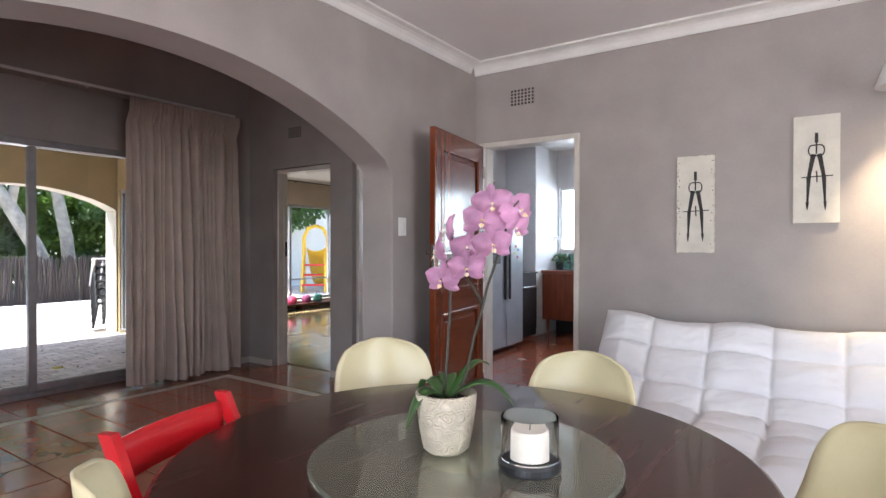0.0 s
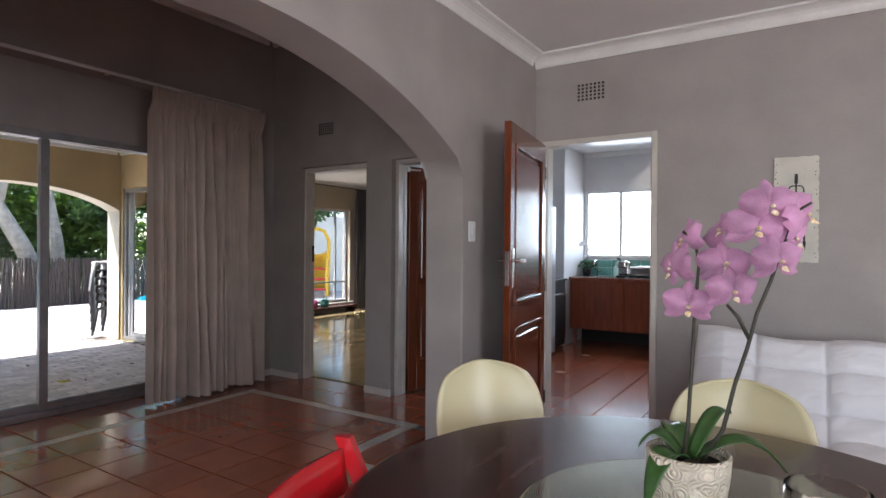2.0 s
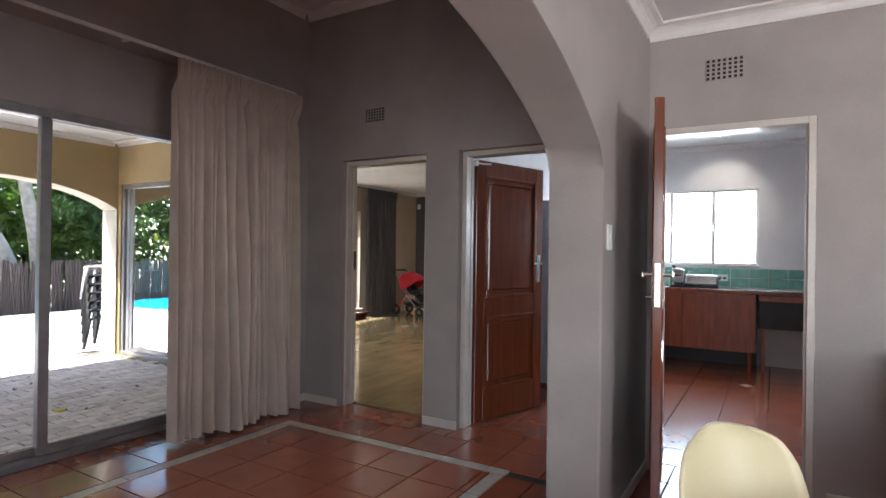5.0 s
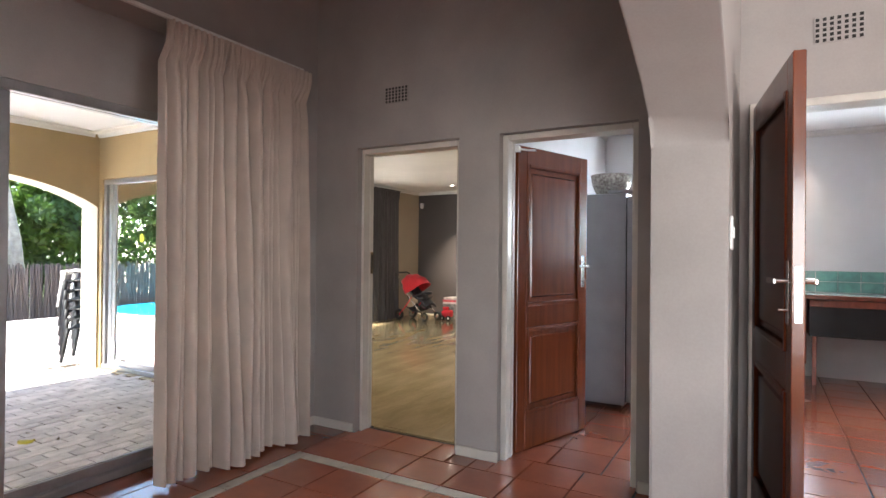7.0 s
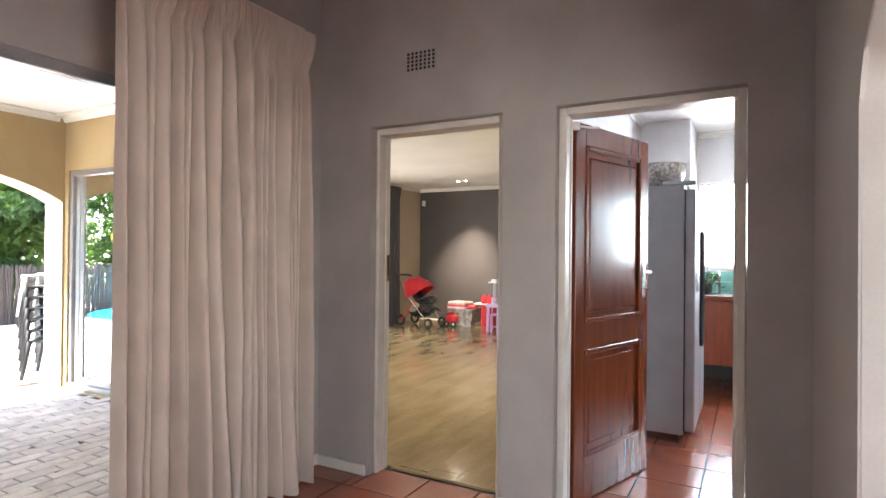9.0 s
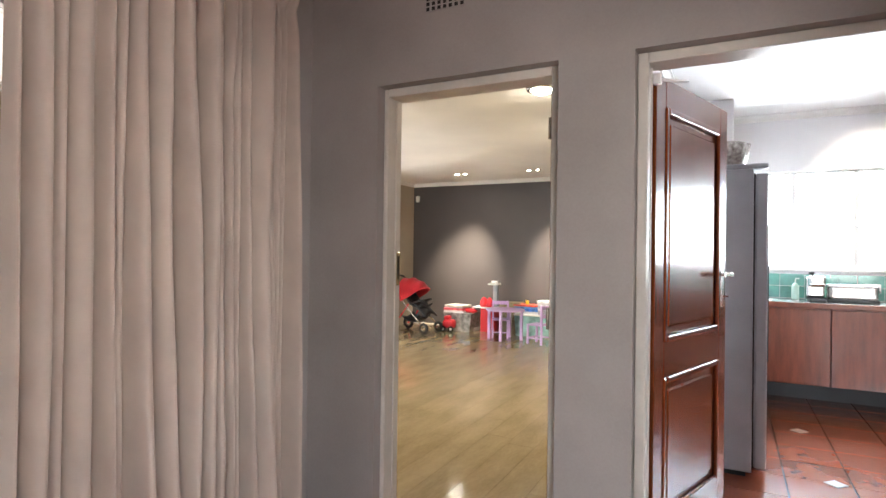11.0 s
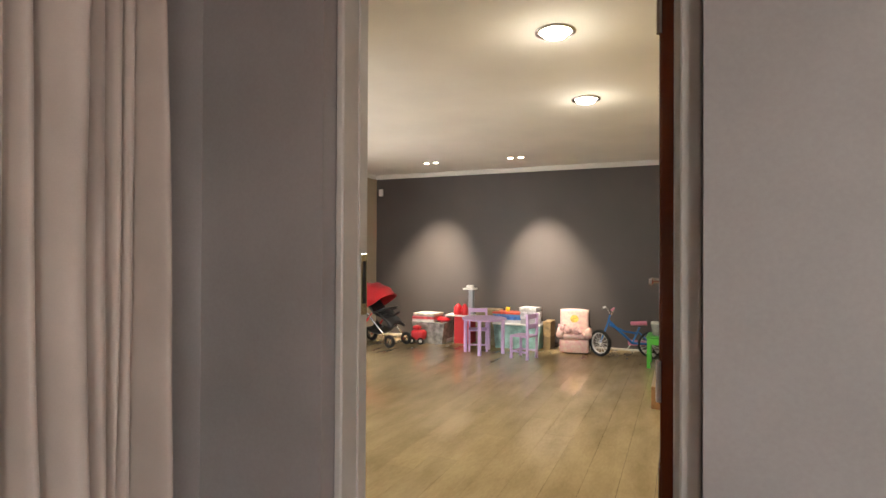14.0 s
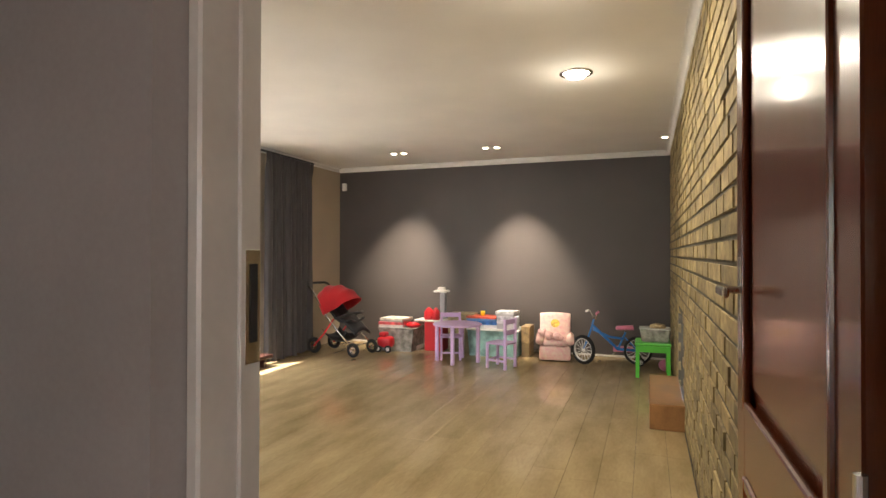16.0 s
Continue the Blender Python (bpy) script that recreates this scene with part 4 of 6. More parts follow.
part("hob", box(-0.28, 0.27, -0.31, 0.31, 0.881, 0.905, 0.004), M_BLACK, stove)
part("handle", tube([(0.285, -0.22, 0.70), (0.285, 0.22, 0.70)], 0.009, 8), M_CHROME, stove)
part("oven_door", box(0.251, 0.270, -0.27, 0.27, 0.14, 0.72, 0.006), M_BLACK, stove)

wt = thing("worktop", (-0.4, 7.6, 0.88), "long grey worktop with a cherry wood edge, on the kitchen cabinets", "worktop")
part("slab", box(-2.112, 1.9, -0.285, 0.298, 0.004, 0.036, 0.003), M_STONE, wt)
part("edge", box(-2.112, 1.9, -0.305, -0.286, -0.004, 0.036, 0.003), M_CAB, wt, "cherry wood edge strip")
for x0, x1 in ((-2.505, -1.78), (-1.778, -1.02)):
    cb = thing("base_cabinet", ((x0 + x1) / 2, 7.6, 0), "cherry wood base cabinet on short legs under the worktop", "cabinet", "kitchen base cabinets")
    w = (x1 - x0) / 2
    part("body", box(-w, w, -0.26, 0.29, 0.22, 0.875, 0.003), M_CAB, cb)
    dr = part("door", box(-w + 0.003, w - 0.003, -0.282, -0.262, 0.225, 0.865, 0.003), M_CAB, cb)
    for sx in ((-1,) if x0 < -2 else (1,)):
        for y in (-0.22, 0.25):
            part("leg", tube([(sx * (w - 0.06), y, 0.22), (sx * (w - 0.06), y, 0.0)], [0.024, 0.015], 10), M_CAB, cb)
# dark board added to stand for the shade below the cabinets
shade_board = thing("kickboard", (-1.78, 7.84, 0), "dark board added for the shade under the base cabinets", "kickboard")
part("board", box(-0.73, 0.76, -0.01, 0.01, 0.0, 0.215), M_BLACK, shade_board)
hb = thing("drawer_unit", (0.2, 7.6, 0), "black open drawer unit hung under the worktop", "cabinet")
part("body", box(-1.2, 1.3, -0.25, 0.29, 0.50, 0.875, 0.004), M_BLACK, hb)
part("rail", box(-1.2, 1.3, -0.275, -0.252, 0.80, 0.868, 0.004), M_CAB, hb)
for x in (-0.2, 0.6):
    part("divider", box(x - 0.01, x + 0.01, -0.258, -0.2502, 0.51, 0.79), M_CAB, hb)
for x in (-1.15, 1.25):
    part("leg", box(x - 0.02, x + 0.02, -0.2, -0.16, 0, 0.50, 0.003), M_CAB, hb)


def steel_window(name, x0, x1, z0, z1, bars, label):
    w = new(name)
    tagged(w, label, "window", kind="structure")
    y = 7.96
    t = 0.022
    for a, b, c, d in ((x0, x1, z0, z0 + t), (x0, x1, z1 - t, z1), (x0, x0 + t, z0 + t, z1 - t), (x1 - t, x1, z0 + t, z1 - t)):
        part("frame", box(a, b, y - 0.018, y + 0.018, c, d, 0.003), M_TRIM, w)
    cuts = [x0 + t, *bars, x1 - t]
    for bx in bars:
        part("mullion", box(bx - 0.022, bx + 0.022, y - 0.02, y + 0.02, z0 + t, z1 - t, 0.003), M_TRIM, w)
        hd = part("catch", tube([(bx + 0.0, y - 0.02, z0 + 0.40), (bx + 0.0, y - 0.045, z0 + 0.40), (bx + 0.0, y - 0.05, z0 + 0.48)], 0.006, 6), M_CHROME, w)
    for a, b in zip(cuts, cuts[1:]):
        g = part("pane", box(a + 0.018, b - 0.018, y - 0.002, y + 0.002, z0 + t, z1 - t), M_GLASS, w, "clear glass pane")
        g.visible_shadow = False
    part("sill", box(x0 - 0.02, x1 + 0.02, 7.88, 7.94, z0 - 0.02, z0 + 0.002, 0.004), M_TRIM, w)


steel_window("window_kitchen", -2.488, -1.022, 1.192, 2.108, (-2.0, -1.51), "white steel casement window of three lights over the worktop")
steel_window("window_kitchen_side", -0.218, 1.198, 1.192, 2.108, (0.25, 0.72), "white steel casement window over the worktop")

M_FOL = surface("kitchen_plant_leaf", (0.045, 0.12, 0.035), 0.5, 0.25, 10)
sockets = thing("socket", (-1.40, 7.885, 1.03), "white double power socket on the tiled wall", "socket")
part("plate", box(-0.06, 0.06, -0.008, 0.0, -0.04, 0.04, 0.003), M_WHITEPL, sockets)
for x in (-0.028, 0.028):
    part("outlet", box(x - 0.018, x + 0.018, -0.010, -0.0081, -0.02, 0.012, 0.001), M_BLACK, sockets)
coffee = thing("coffee_machine", (-1.86, 7.58, 0.917), "black and silver coffee machine on the worktop", "coffee machine")
part("base", box(-0.06, 0.06, -0.16, 0.12, 0.0, 0.03, 0.006), M_BLACK, coffee)
part("body", box(-0.07, 0.07, 0.0, 0.14, 0.03, 0.21, 0.02, seg=3), M_CHROME, coffee)
part("head", box(-0.06, 0.06, -0.11, 0.005, 0.13, 0.225, 0.02, seg=3), M_CHROME, coffee)
part("lever", tube([(-0.03, -0.05, 0.226), (-0.03, -0.09, 0.25), (-0.06, -0.10, 0.25)], 0.012, 8), M_BLACK, coffee)
part("tank", lathe([(0.0, 0.0), (0.05, 0.0), (0.05, 0.2), (0.0, 0.2)], 20, at=(0.13, 0.08, 0.0), closed=False), M_GLASS, coffee)
toast = thing("toaster", (-1.60, 7.60, 0.917), "chrome and black four-slice toaster on the worktop", "toaster")
part("body", box(-0.18, 0.18, -0.09, 0.09, 0.012, 0.155, 0.035, seg=4), M_CHROME, toast)
part("foot_rail", box(-0.185, 0.185, -0.095, 0.095, 0.0, 0.03, 0.006), M_BLACK, toast)
for y in (-0.035, 0.035):
    part("slot", box(-0.14, 0.14, y - 0.013, y + 0.013, 0.1545, 0.1565), M_BLACK, toast)
part("lever", box(0.181, 0.20, -0.02, 0.02, 0.09, 0.105, 0.003), M_BLACK, toast)
bot = thing("soap_bottle", (-2.0, 7.72, 0.917), "pale plastic soap bottle on the worktop", "bottle")
part("bottle", lathe([(0.0, 0.0), (0.028, 0.0), (0.03, 0.02), (0.03, 0.12), (0.012, 0.15), (0.0, 0.15)], 20, closed=False), surface("pale_green_plastic", (0.45, 0.62, 0.55), 0.3), bot, smooth=True)
part("pump", tube([(0, 0, 0.15), (0, 0, 0.19), (0.03, -0.01, 0.19)], 0.005, 6), M_WHITEPL, bot)
tap = thing("tap", (-2.28, 7.80, 0.917), "chrome swan-neck tap at the kitchen sink", "tap")
part("spout", tube([(0, 0, 0), (0, 0, 0.16), (0, -0.03, 0.21), (0, -0.09, 0.22), (0, -0.13, 0.19), (0, -0.14, 0.15)], 0.010, 10), M_CHROME, tap, smooth=True)
part("lever", tube([(0.0, 0, 0.05), (0.06, -0.02, 0.07)], 0.007, 8), M_CHROME, tap)
pl = thing("potted_plant", (-2.40, 7.70, 0.917), "small leafy pot plant with a white orchid spray beside the sink", "plant")
part("pot", lathe([(0.0, 0.0), (0.05, 0.0), (0.065, 0.11), (0.058, 0.11), (0.05, 0.09), (0.0, 0.09)], 24, closed=False), M_BLACK, pl, smooth=True)
rnd = random.Random(4)
bm = bmesh.new()
for _ in range(46):
    a, r, h = rnd.uniform(0, 6.28), rnd.uniform(0.02, 0.10), rnd.uniform(0.10, 0.22)
    c = Vector((r * math.cos(a), r * math.sin(a), h))
    m = Euler((rnd.uniform(-0.8, 0.8), rnd.uniform(-0.8, 0.8), a)).to_matrix()
    petal(bm, c, m, 0, 0.05, 0.035, -0.01)
part("foliage", bm, M_FOL, pl)
part("stem", tube([(0, 0, 0.09), (0.01, -0.01, 0.3), (0.0, -0.02, 0.42), (-0.05, -0.03, 0.46)], 0.003, 6), M_STEM, pl)
M_WPETAL = cloth("white_orchid_petal", (0.8, 0.76, 0.78), 0.6, 0.4)
bm = bmesh.new()
for at in ((0.0, -0.03, 0.42), (-0.04, -0.04, 0.46), (-0.07, -0.04, 0.44), (0.02, -0.03, 0.37)):
    m = Vector((0.2, -1, 0.1)).to_track_quat("Z", "Y").to_matrix()
    for a in (18, 90, 162, 234, 306):
        petal(bm, Vector(at), m, math.radians(a), 0.032, 0.032, -0.004)
part("bloom", bm, M_WPETAL, pl, "white orchid blooms")


def downlight(name, x, y, z, r, label, strength, color=(1.0, 0.86, 0.68), deep=True):
    d = thing(name, (x, y, z), label, "downlight", "recessed ceiling lights")
    part("ring", lathe([(r, -0.001), (r * 1.0, -0.010), (r * 0.86, -0.014), (r * 0.78, -0.006), (r * 0.78, -0.001)], 36, closed=False), M_CHROME, d, "chrome trim ring", smooth=True)
    part("bulb", lathe([(0.0, -0.002), (r * 0.74, -0.002), (r * 0.55, -0.012 if not deep else -0.030), (0.0, -0.016 if not deep else -0.045)], 28, closed=False), glow(name + "_glow", color, strength), d, "lit frosted bulb", smooth=True)
    return d


downlight("kitchen_downlight", -1.39, 7.2, H_KIT, 0.05, "small lit recessed downlight in the kitchen ceiling", 18, deep=False)
spot_lamp("kitchen_downlight_beam", (-1.39, 7.2, H_KIT - 0.05), (-1.39, 7.9, 1.9), 4, 75, WARM)

# ---- playroom lamps ----
downlight("round_downlight", -3.825, 5.84, H_PLAY, 0.115, "large round lit downlight in the playroom ceiling", 7, (1.0, 0.93, 0.80))
downlight("round_downlight", -3.883, 7.31, H_PLAY, 0.115, "large round lit downlight in the playroom ceiling", 7, (1.0, 0.93, 0.80))
for i, (x, y) in enumerate(((-3.825, 5.84), (-3.883, 7.31))):
    for kind, watts, drop in (("AREA", 3.1, 0.052), ("POINT", 0.5, 0.24)):
        ob = new("round_downlight_light", bpy.data.lights.new("round_downlight_light", kind))
        ob.data.energy, ob.data.color = watts, (1.0, 0.90, 0.74)
        if kind == "AREA":
            ob.data.shape, ob.data.size = "DISK", 0.17
        else:
            ob.data.shadow_soft_size = 0.07
        ob.matrix_world = look((x, y, H_PLAY - drop), (x, y, 0))
for x in (-5.16, -6.36):
    for dx in (-0.07, 0.07):
        downlight("twin_spotlight", x + dx, 9.76, H_PLAY, 0.045, "small lit twin spotlight recessed in the playroom ceiling", 14, (1.0, 0.88, 0.7), deep=False)
    spot_lamp("twin_spotlight_beam", (x, 9.76, H_PLAY - 0.03), (x + (0.24 if x > -6 else -0.34), 10.7, 0.72), 96, 54, WARM, 1.0, 0.05)
downlight("twin_spotlight", -3.24, 9.80, H_PLAY, 0.045, "small recessed spotlight in the playroom ceiling", 6, deep=False)

# ---- playroom window, curtain and outside it ----
pw = new("window_playroom")
tagged(pw, "wide low aluminium window of the playroom", "window", kind="structure")
for a, b, c, d in ((6.0, 8.75, 0.18, 0.22), (6.0, 8.75, 2.01, 2.05), (6.0, 6.04, 0.22, 2.01), (8.71, 8.75, 0.22, 2.01), (7.36, 7.41, 0.22, 2.01), (8.40, 8.43, 0.22, 2.01)):
    part("frame", box(-7.90, -7.84, a, b, c, d, 0.004), M_ALU, pw)
for y0, y1 in ((6.04, 7.36), (7.41, 8.40), (8.43, 8.71)):
    part("glazing_bar", box(-7.89, -7.85, y0, y1, 0.57, 0.60, 0.003), M_ALU, pw)
    g = part("pane", box(-7.873, -7.867, y0, y1, 0.22, 2.01), M_GLASS, pw)
    g.visible_shadow = False
part("sill", box(-7.84, -7.70, 5.95, 8.8, 0.16, 0.18, 0.005), M_TRIM, pw)
bd = thing("window_bench", (-7.60, 7.4, 0), "low dark wooden bench under the playroom window", "bench")
part("top", box(-0.13, 0.15, -1.4, 1.3, 0.10, 0.14, 0.004), M_TABLE, bd)
for y in (-1.3, 0.0, 1.2):
    part("support", box(-0.10, 0.12, y - 0.02, y + 0.02, 0, 0.10), M_TABLE, bd)
curtain("dark_curtain", (-7.58, 8.72), (-7.60, 9.72), 0.02, 2.47, 9, 0.05, M_DARKCURTAIN, "floor-length charcoal curtain gathered beside the playroom window", 8)
curtain("dark_curtain", (-7.58, 5.2), (-7.60, 6.0), 0.02, 2.47, 8, 0.05, M_DARKCURTAIN, "floor-length charcoal curtain gathered beside the playroom window", 9)
crl = thing("dark_curtain_rail", (-7.60, 7.4, 2.475), "slim dark curtain rail over the playroom window", "curtain rail")
part("rail", box(-0.012, 0.012, -2.3, 2.35, 0.0, 0.02, 0.003), M_BLACK, crl)
for y in (-2.0, 0, 2.0):
    part("bracket", box(-0.158, -0.012, y - 0.01, y + 0.01, 0.004, 0.016), M_BLACK, crl)
curtain("sheer_curtain", (-7.36, 4.30), (-6.3, 4.30), 0.03, 2.2, 16, 0.05, M_SHEER, "white sheer curtain behind the playroom sliding door", 5)
stk = thing("glass_sticker", (-7.05, 4.146, 1.42), "round yellow safety sticker on the sliding door glass", "sticker")
part("disc", extrude_poly([(0.035 * math.cos(a), 0.045 * math.sin(a)) for a in [2 * math.pi * k / 16 for k in range(16)]], "y", -0.001, 0.002), surface("sticker_yellow", (0.7, 0.7, 0.05), 0.5), stk)
sens = thing("alarm_sensor", (-7.66, 10.66, 2.28), "small white motion sensor in the corner of the wall", "sensor")
part("case", box(-0.03, 0.03, -0.02, 0.03, -0.055, 0.055, 0.008, seg=2), M_WHITEPL, sens)
for (y, z, c, nm) in ((7.55, 0.14, (0.2, 0.03, 0.10), "dark pink"), (7.85, 0.14, (0.03, 0.12, 0.10), "teal"), (7.2, 0.14, (0.5, 0.05, 0.12), "pink")):
    bg = thing("toy_bag", (-7.58, y, z), nm + " toy bag standing on the window bench", "bag", "toy bags")
    part("body", lathe([(0.0, 0.0), (0.07, 0.0), (0.085, 0.05), (0.075, 0.13), (0.03, 0.15), (0.0, 0.15)], 20, closed=False), surface("bag_felt", c, 0.8), bg, smooth=True)
    part("handle", tube([(0, -0.05, 0.13), (0, -0.03, 0.19), (0, 0.03, 0.19), (0, 0.05, 0.13)], 0.006, 6), M_BLACK, bg)

# ---- toys along the feature wall ----
M_PINK = surface("pink_plastic", (0.70, 0.22, 0.34), 0.4, 0.08, 8)
M_LILAC = surface("lilac_painted_wood", (0.66, 0.46, 0.74), 0.35, 0.06, 6)
M_TOYRED = surface("red_plastic", (0.62, 0.02, 0.03), 0.35, 0.06, 6)
M_CLEAR = surface("cloudy_clear_plastic", (0.42, 0.40, 0.37), 0.25, 0.3, 14, 0.05, 60, transmission=0.25)
M_GREEN = surface("green_plastic", (0.10, 0.50, 0.06), 0.35, 0.05, 6)
M_BLUE = surface("blue_bicycle_paint", (0.02, 0.17, 0.52), 0.3, 0.05, 6, coat=0.3)
M_RUBBER = surface("black_rubber", (0.015, 0.015, 0.015), 0.8, 0.1, 20)
M_CARD = surface("brown_cardboard", (0.30, 0.22, 0.13), 0.8, 0.1, 10)
M_REDFAB = cloth("red_canopy_fabric", (0.55, 0.012, 0.02), 0.85, 0.1)
M_FLORAL = surface("pink_floral_fabric", (0.76, 0.42, 0.42), 0.9, 0.2, 22, 0.1, 200, second=(0.80, 0.64, 0.54))


def wheel(parent, c, r, axis, tyre, name="wheel", spokes=8, w=0.03, rim=None):
    """A wheel about a level axis given as a direction."""
    q = Vector(axis).normalized().to_track_quat("Z", "Y").to_matrix().to_4x4()
    m = Matrix.Translation(c) @ q
    bm = bmesh.new()
    ring = [Vector(((r - tyre) * math.cos(2 * math.pi * i / 28), (r - tyre) * math.sin(2 * math.pi * i / 28), 0)) for i in range(28)]
    vs = []
    for i, p in enumerate(ring):
        d = p.normalized()
        vs.append([bm.verts.new(p + tyre * (d * math.cos(2 * math.pi * j / 8) + Vector((0, 0, 1)) * math.sin(2 * math.pi * j / 8))) for j in range(8)])
    for i in range(28):
        for j in range(8):
            bm.faces.new((vs[i][j], vs[(i + 1) % 28][j], vs[(i + 1) % 28][(j + 1) % 8], vs[i][(j + 1) % 8]))
    wh = part(name, bm, M_RUBBER, parent, "black rubber tyre", smooth=True, m=m)
    bm = lathe([(r - 2 * tyre, -tyre * 0.6), (r - 1.6 * tyre, -tyre * 0.6), (r - 1.6 * tyre, tyre * 0.6), (r - 2 * tyre, tyre * 0.6), (r - 2 * tyre, -tyre * 0.6)], 28, closed=False)
    lathe([(0.0, -w / 2), (0.016, -w / 2), (0.016, w / 2), (0.0, w / 2)], 12, bm, closed=False)
    for s in range(spokes):
        a = 2 * math.pi * s / spokes
        tube([(0, 0, 0), ((r - 1.8 * tyre) * math.cos(a), (r - 1.8 * tyre) * math.sin(a), 0)], 0.0035, 5, bm)
    part("rim", bm, rim or M_WHITEPL, wh, "rim with spokes" if rim else "pale rim with spokes")
    return wh


pram = thing("stroller", (-7.15, 9.73, 0, 0, 0, -8), "red and black pushchair with its hood up, parked by the wall", "pushchair")


def hood(u, v):
    """Cloth stretched over hoops that fan out from two side pivots."""
    tops = [(-0.31, 0.80), (-0.22, 0.875), (-0.05, 0.885), (0.12, 0.83), (0.24, 0.725)]
    k = min(v * 4, 3.999)
    i = int(k)
    tx, tz = (tops[i][j] + (tops[i + 1][j] - tops[i][j]) * (k - i) for j in (0, 1))
    px, pz = -0.14 + 0.20 * v, 0.50 + 0.10 * v
    s = max(0.0, math.sin(math.pi * u)) ** 0.5
    sag = 0.012 * abs(math.sin(4 * math.pi * v)) * s
    return (px + (tx - px) * s, 0.215 * math.cos(math.pi * u) * (1 - 0.12 * v), pz + (tz - pz) * s - sag)


part("hood", sheet(hood, 20, 16, 0.006), M_REDFAB, pram, "red fabric hood", smooth=True)
part("seat", sheet(lambda u, v: (-0.15 + 0.40 * v, -0.16 + 0.32 * u, 0.58 - 0.22 * math.sin(2.2 * v) + 0.05 * abs(2 * u - 1)), 8, 10, 0.03), M_BLACK, pram, "black padded seat", smooth=True)
part("footmuff", sheet(lambda u, v: (0.08 + 0.24 * v, -0.15 + 0.30 * u, 0.46 - 0.20 * v + 0.05 * math.sin(math.pi * u)), 8, 6, 0.03), M_BLACK, pram, smooth=True)
part("basket", sheet(lambda u, v: (-0.18 + 0.38 * u, -0.17 + 0.34 * v, 0.16 + 0.08 * (abs(2 * u - 1) ** 3 + abs(2 * v - 1) ** 3)), 10, 10, 0.008), M_BLACK, pram, smooth=True)
for sy in (-0.2, 0.2):
    part("frame_tube", tube([(-0.40, sy, 0.88), (-0.30, sy, 0.78), (-0.10, sy, 0.50), (0.10, sy, 0.30), (0.30, sy, 0.13)], 0.012, 8), M_CHROME, pram, smooth=True)
    part("frame_tube", tube([(0.02, sy, 0.46), (-0.14, sy, 0.26), (-0.30, sy, 0.10)], 0.011, 8), M_TOYRED, pram, "red frame tube")
    wheel(pram, (-0.31, sy + 0.02, 0.105), 0.105, (0, 1, 0), 0.026, spokes=5, rim=M_CHROME)
    wheel(pram, (0.33, sy, 0.09), 0.09, (0, 1, 0), 0.024, spokes=5, rim=M_CHROME)
part("handlebar", tube([(-0.40, -0.2, 0.88), (-0.44, -0.17, 0.90), (-0.44, 0.17, 0.90), (-0.40, 0.2, 0.88)], 0.017, 8), M_BLACK, pram, smooth=True)
part("bumper_bar", tube([(0.02, -0.17, 0.46), (0.22, -0.15, 0.53), (0.27, 0, 0.54), (0.22, 0.15, 0.53), (0.02, 0.17, 0.46)], 0.016, 8), M_BLACK, pram, smooth=True)

tr = thing("toy_car", (-6.66, 10.02, 0), "red plastic ride-on toy behind the pushchair", "toy")
part("body", box(-0.10, 0.10, -0.08, 0.08, 0.06, 0.20, 0.04, seg=3), M_TOYRED, tr, smooth=True)
part("seat", box(-0.08, 0.02, -0.06, 0.06, 0.20, 0.26, 0.025, seg=2), M_TOYRED, tr)
for x in (-0.07, 0.07):
    for y in (-0.09, 0.09):
        wheel(tr, (x, y, 0.05), 0.05, (0, 1, 0), 0.014, spokes=3)


def crate(name, x, y, w, d, h, mat, label, lid=None, rot=0):
    c = thing(name, (x, y, 0, 0, 0, rot), label, "storage box")
    pts = [(-w / 2 + 0.03, 0.0), (w / 2 - 0.03, 0.0), (w / 2, h), (-w / 2, h)]
    part("tub", extrude_poly(pts, "y", -d / 2, d / 2), mat, c)
    part("lid", box(-w / 2 - 0.012, w / 2 + 0.012, -d / 2 - 0.012, d / 2 + 0.012, h + 0.001, h + 0.025, 0.008, seg=2), lid or mat, c)
    return c


def boxed(name, x, y, z, w, d, h, rot, c, label, cat="game box", tone=None):
    b = thing(name, (x, y, z, 0, 0, rot), label, cat)
    part("base", box(-w / 2, w / 2, -d / 2, d / 2, 0, h * 0.45, 0.002), surface(name + "_card", tone or tuple(k * 0.6 for k in c), 0.5), b)
    part("lid", box(-w / 2 - 0.003, w / 2 + 0.003, -d / 2 - 0.003, d / 2 + 0.003, h * 0.45 + 0.001, h, 0.002), surface(name + "_lid", c, 0.4, 0.3, 18), b)
    return b


crate("storage_box", -6.55, 10.29, 0.50, 0.40, 0.285, M_CLEAR, "large clear plastic storage box full of toys")
boxed("game_box", -6.64, 10.25, 0.312, 0.34, 0.30, 0.07, 4, (0.68, 0.10, 0.12), "red board game box lying on the storage box", tone=(0.75, 0.7, 0.65))
boxed("game_box", -6.62, 10.26, 0.383, 0.34, 0.30, 0.045, -5, (0.76, 0.72, 0.64), "cream board game box on a stack")
hat = thing("toy_boat", (-6.38, 10.28, 0.312), "red plastic toy shell on the storage box", "toy")
part("hull", lathe([(0.0, 0.0), (0.09, 0.0), (0.11, 0.03), (0.05, 0.06), (0.0, 0.065)], 24, closed=False), M_TOYRED, hat, smooth=True)

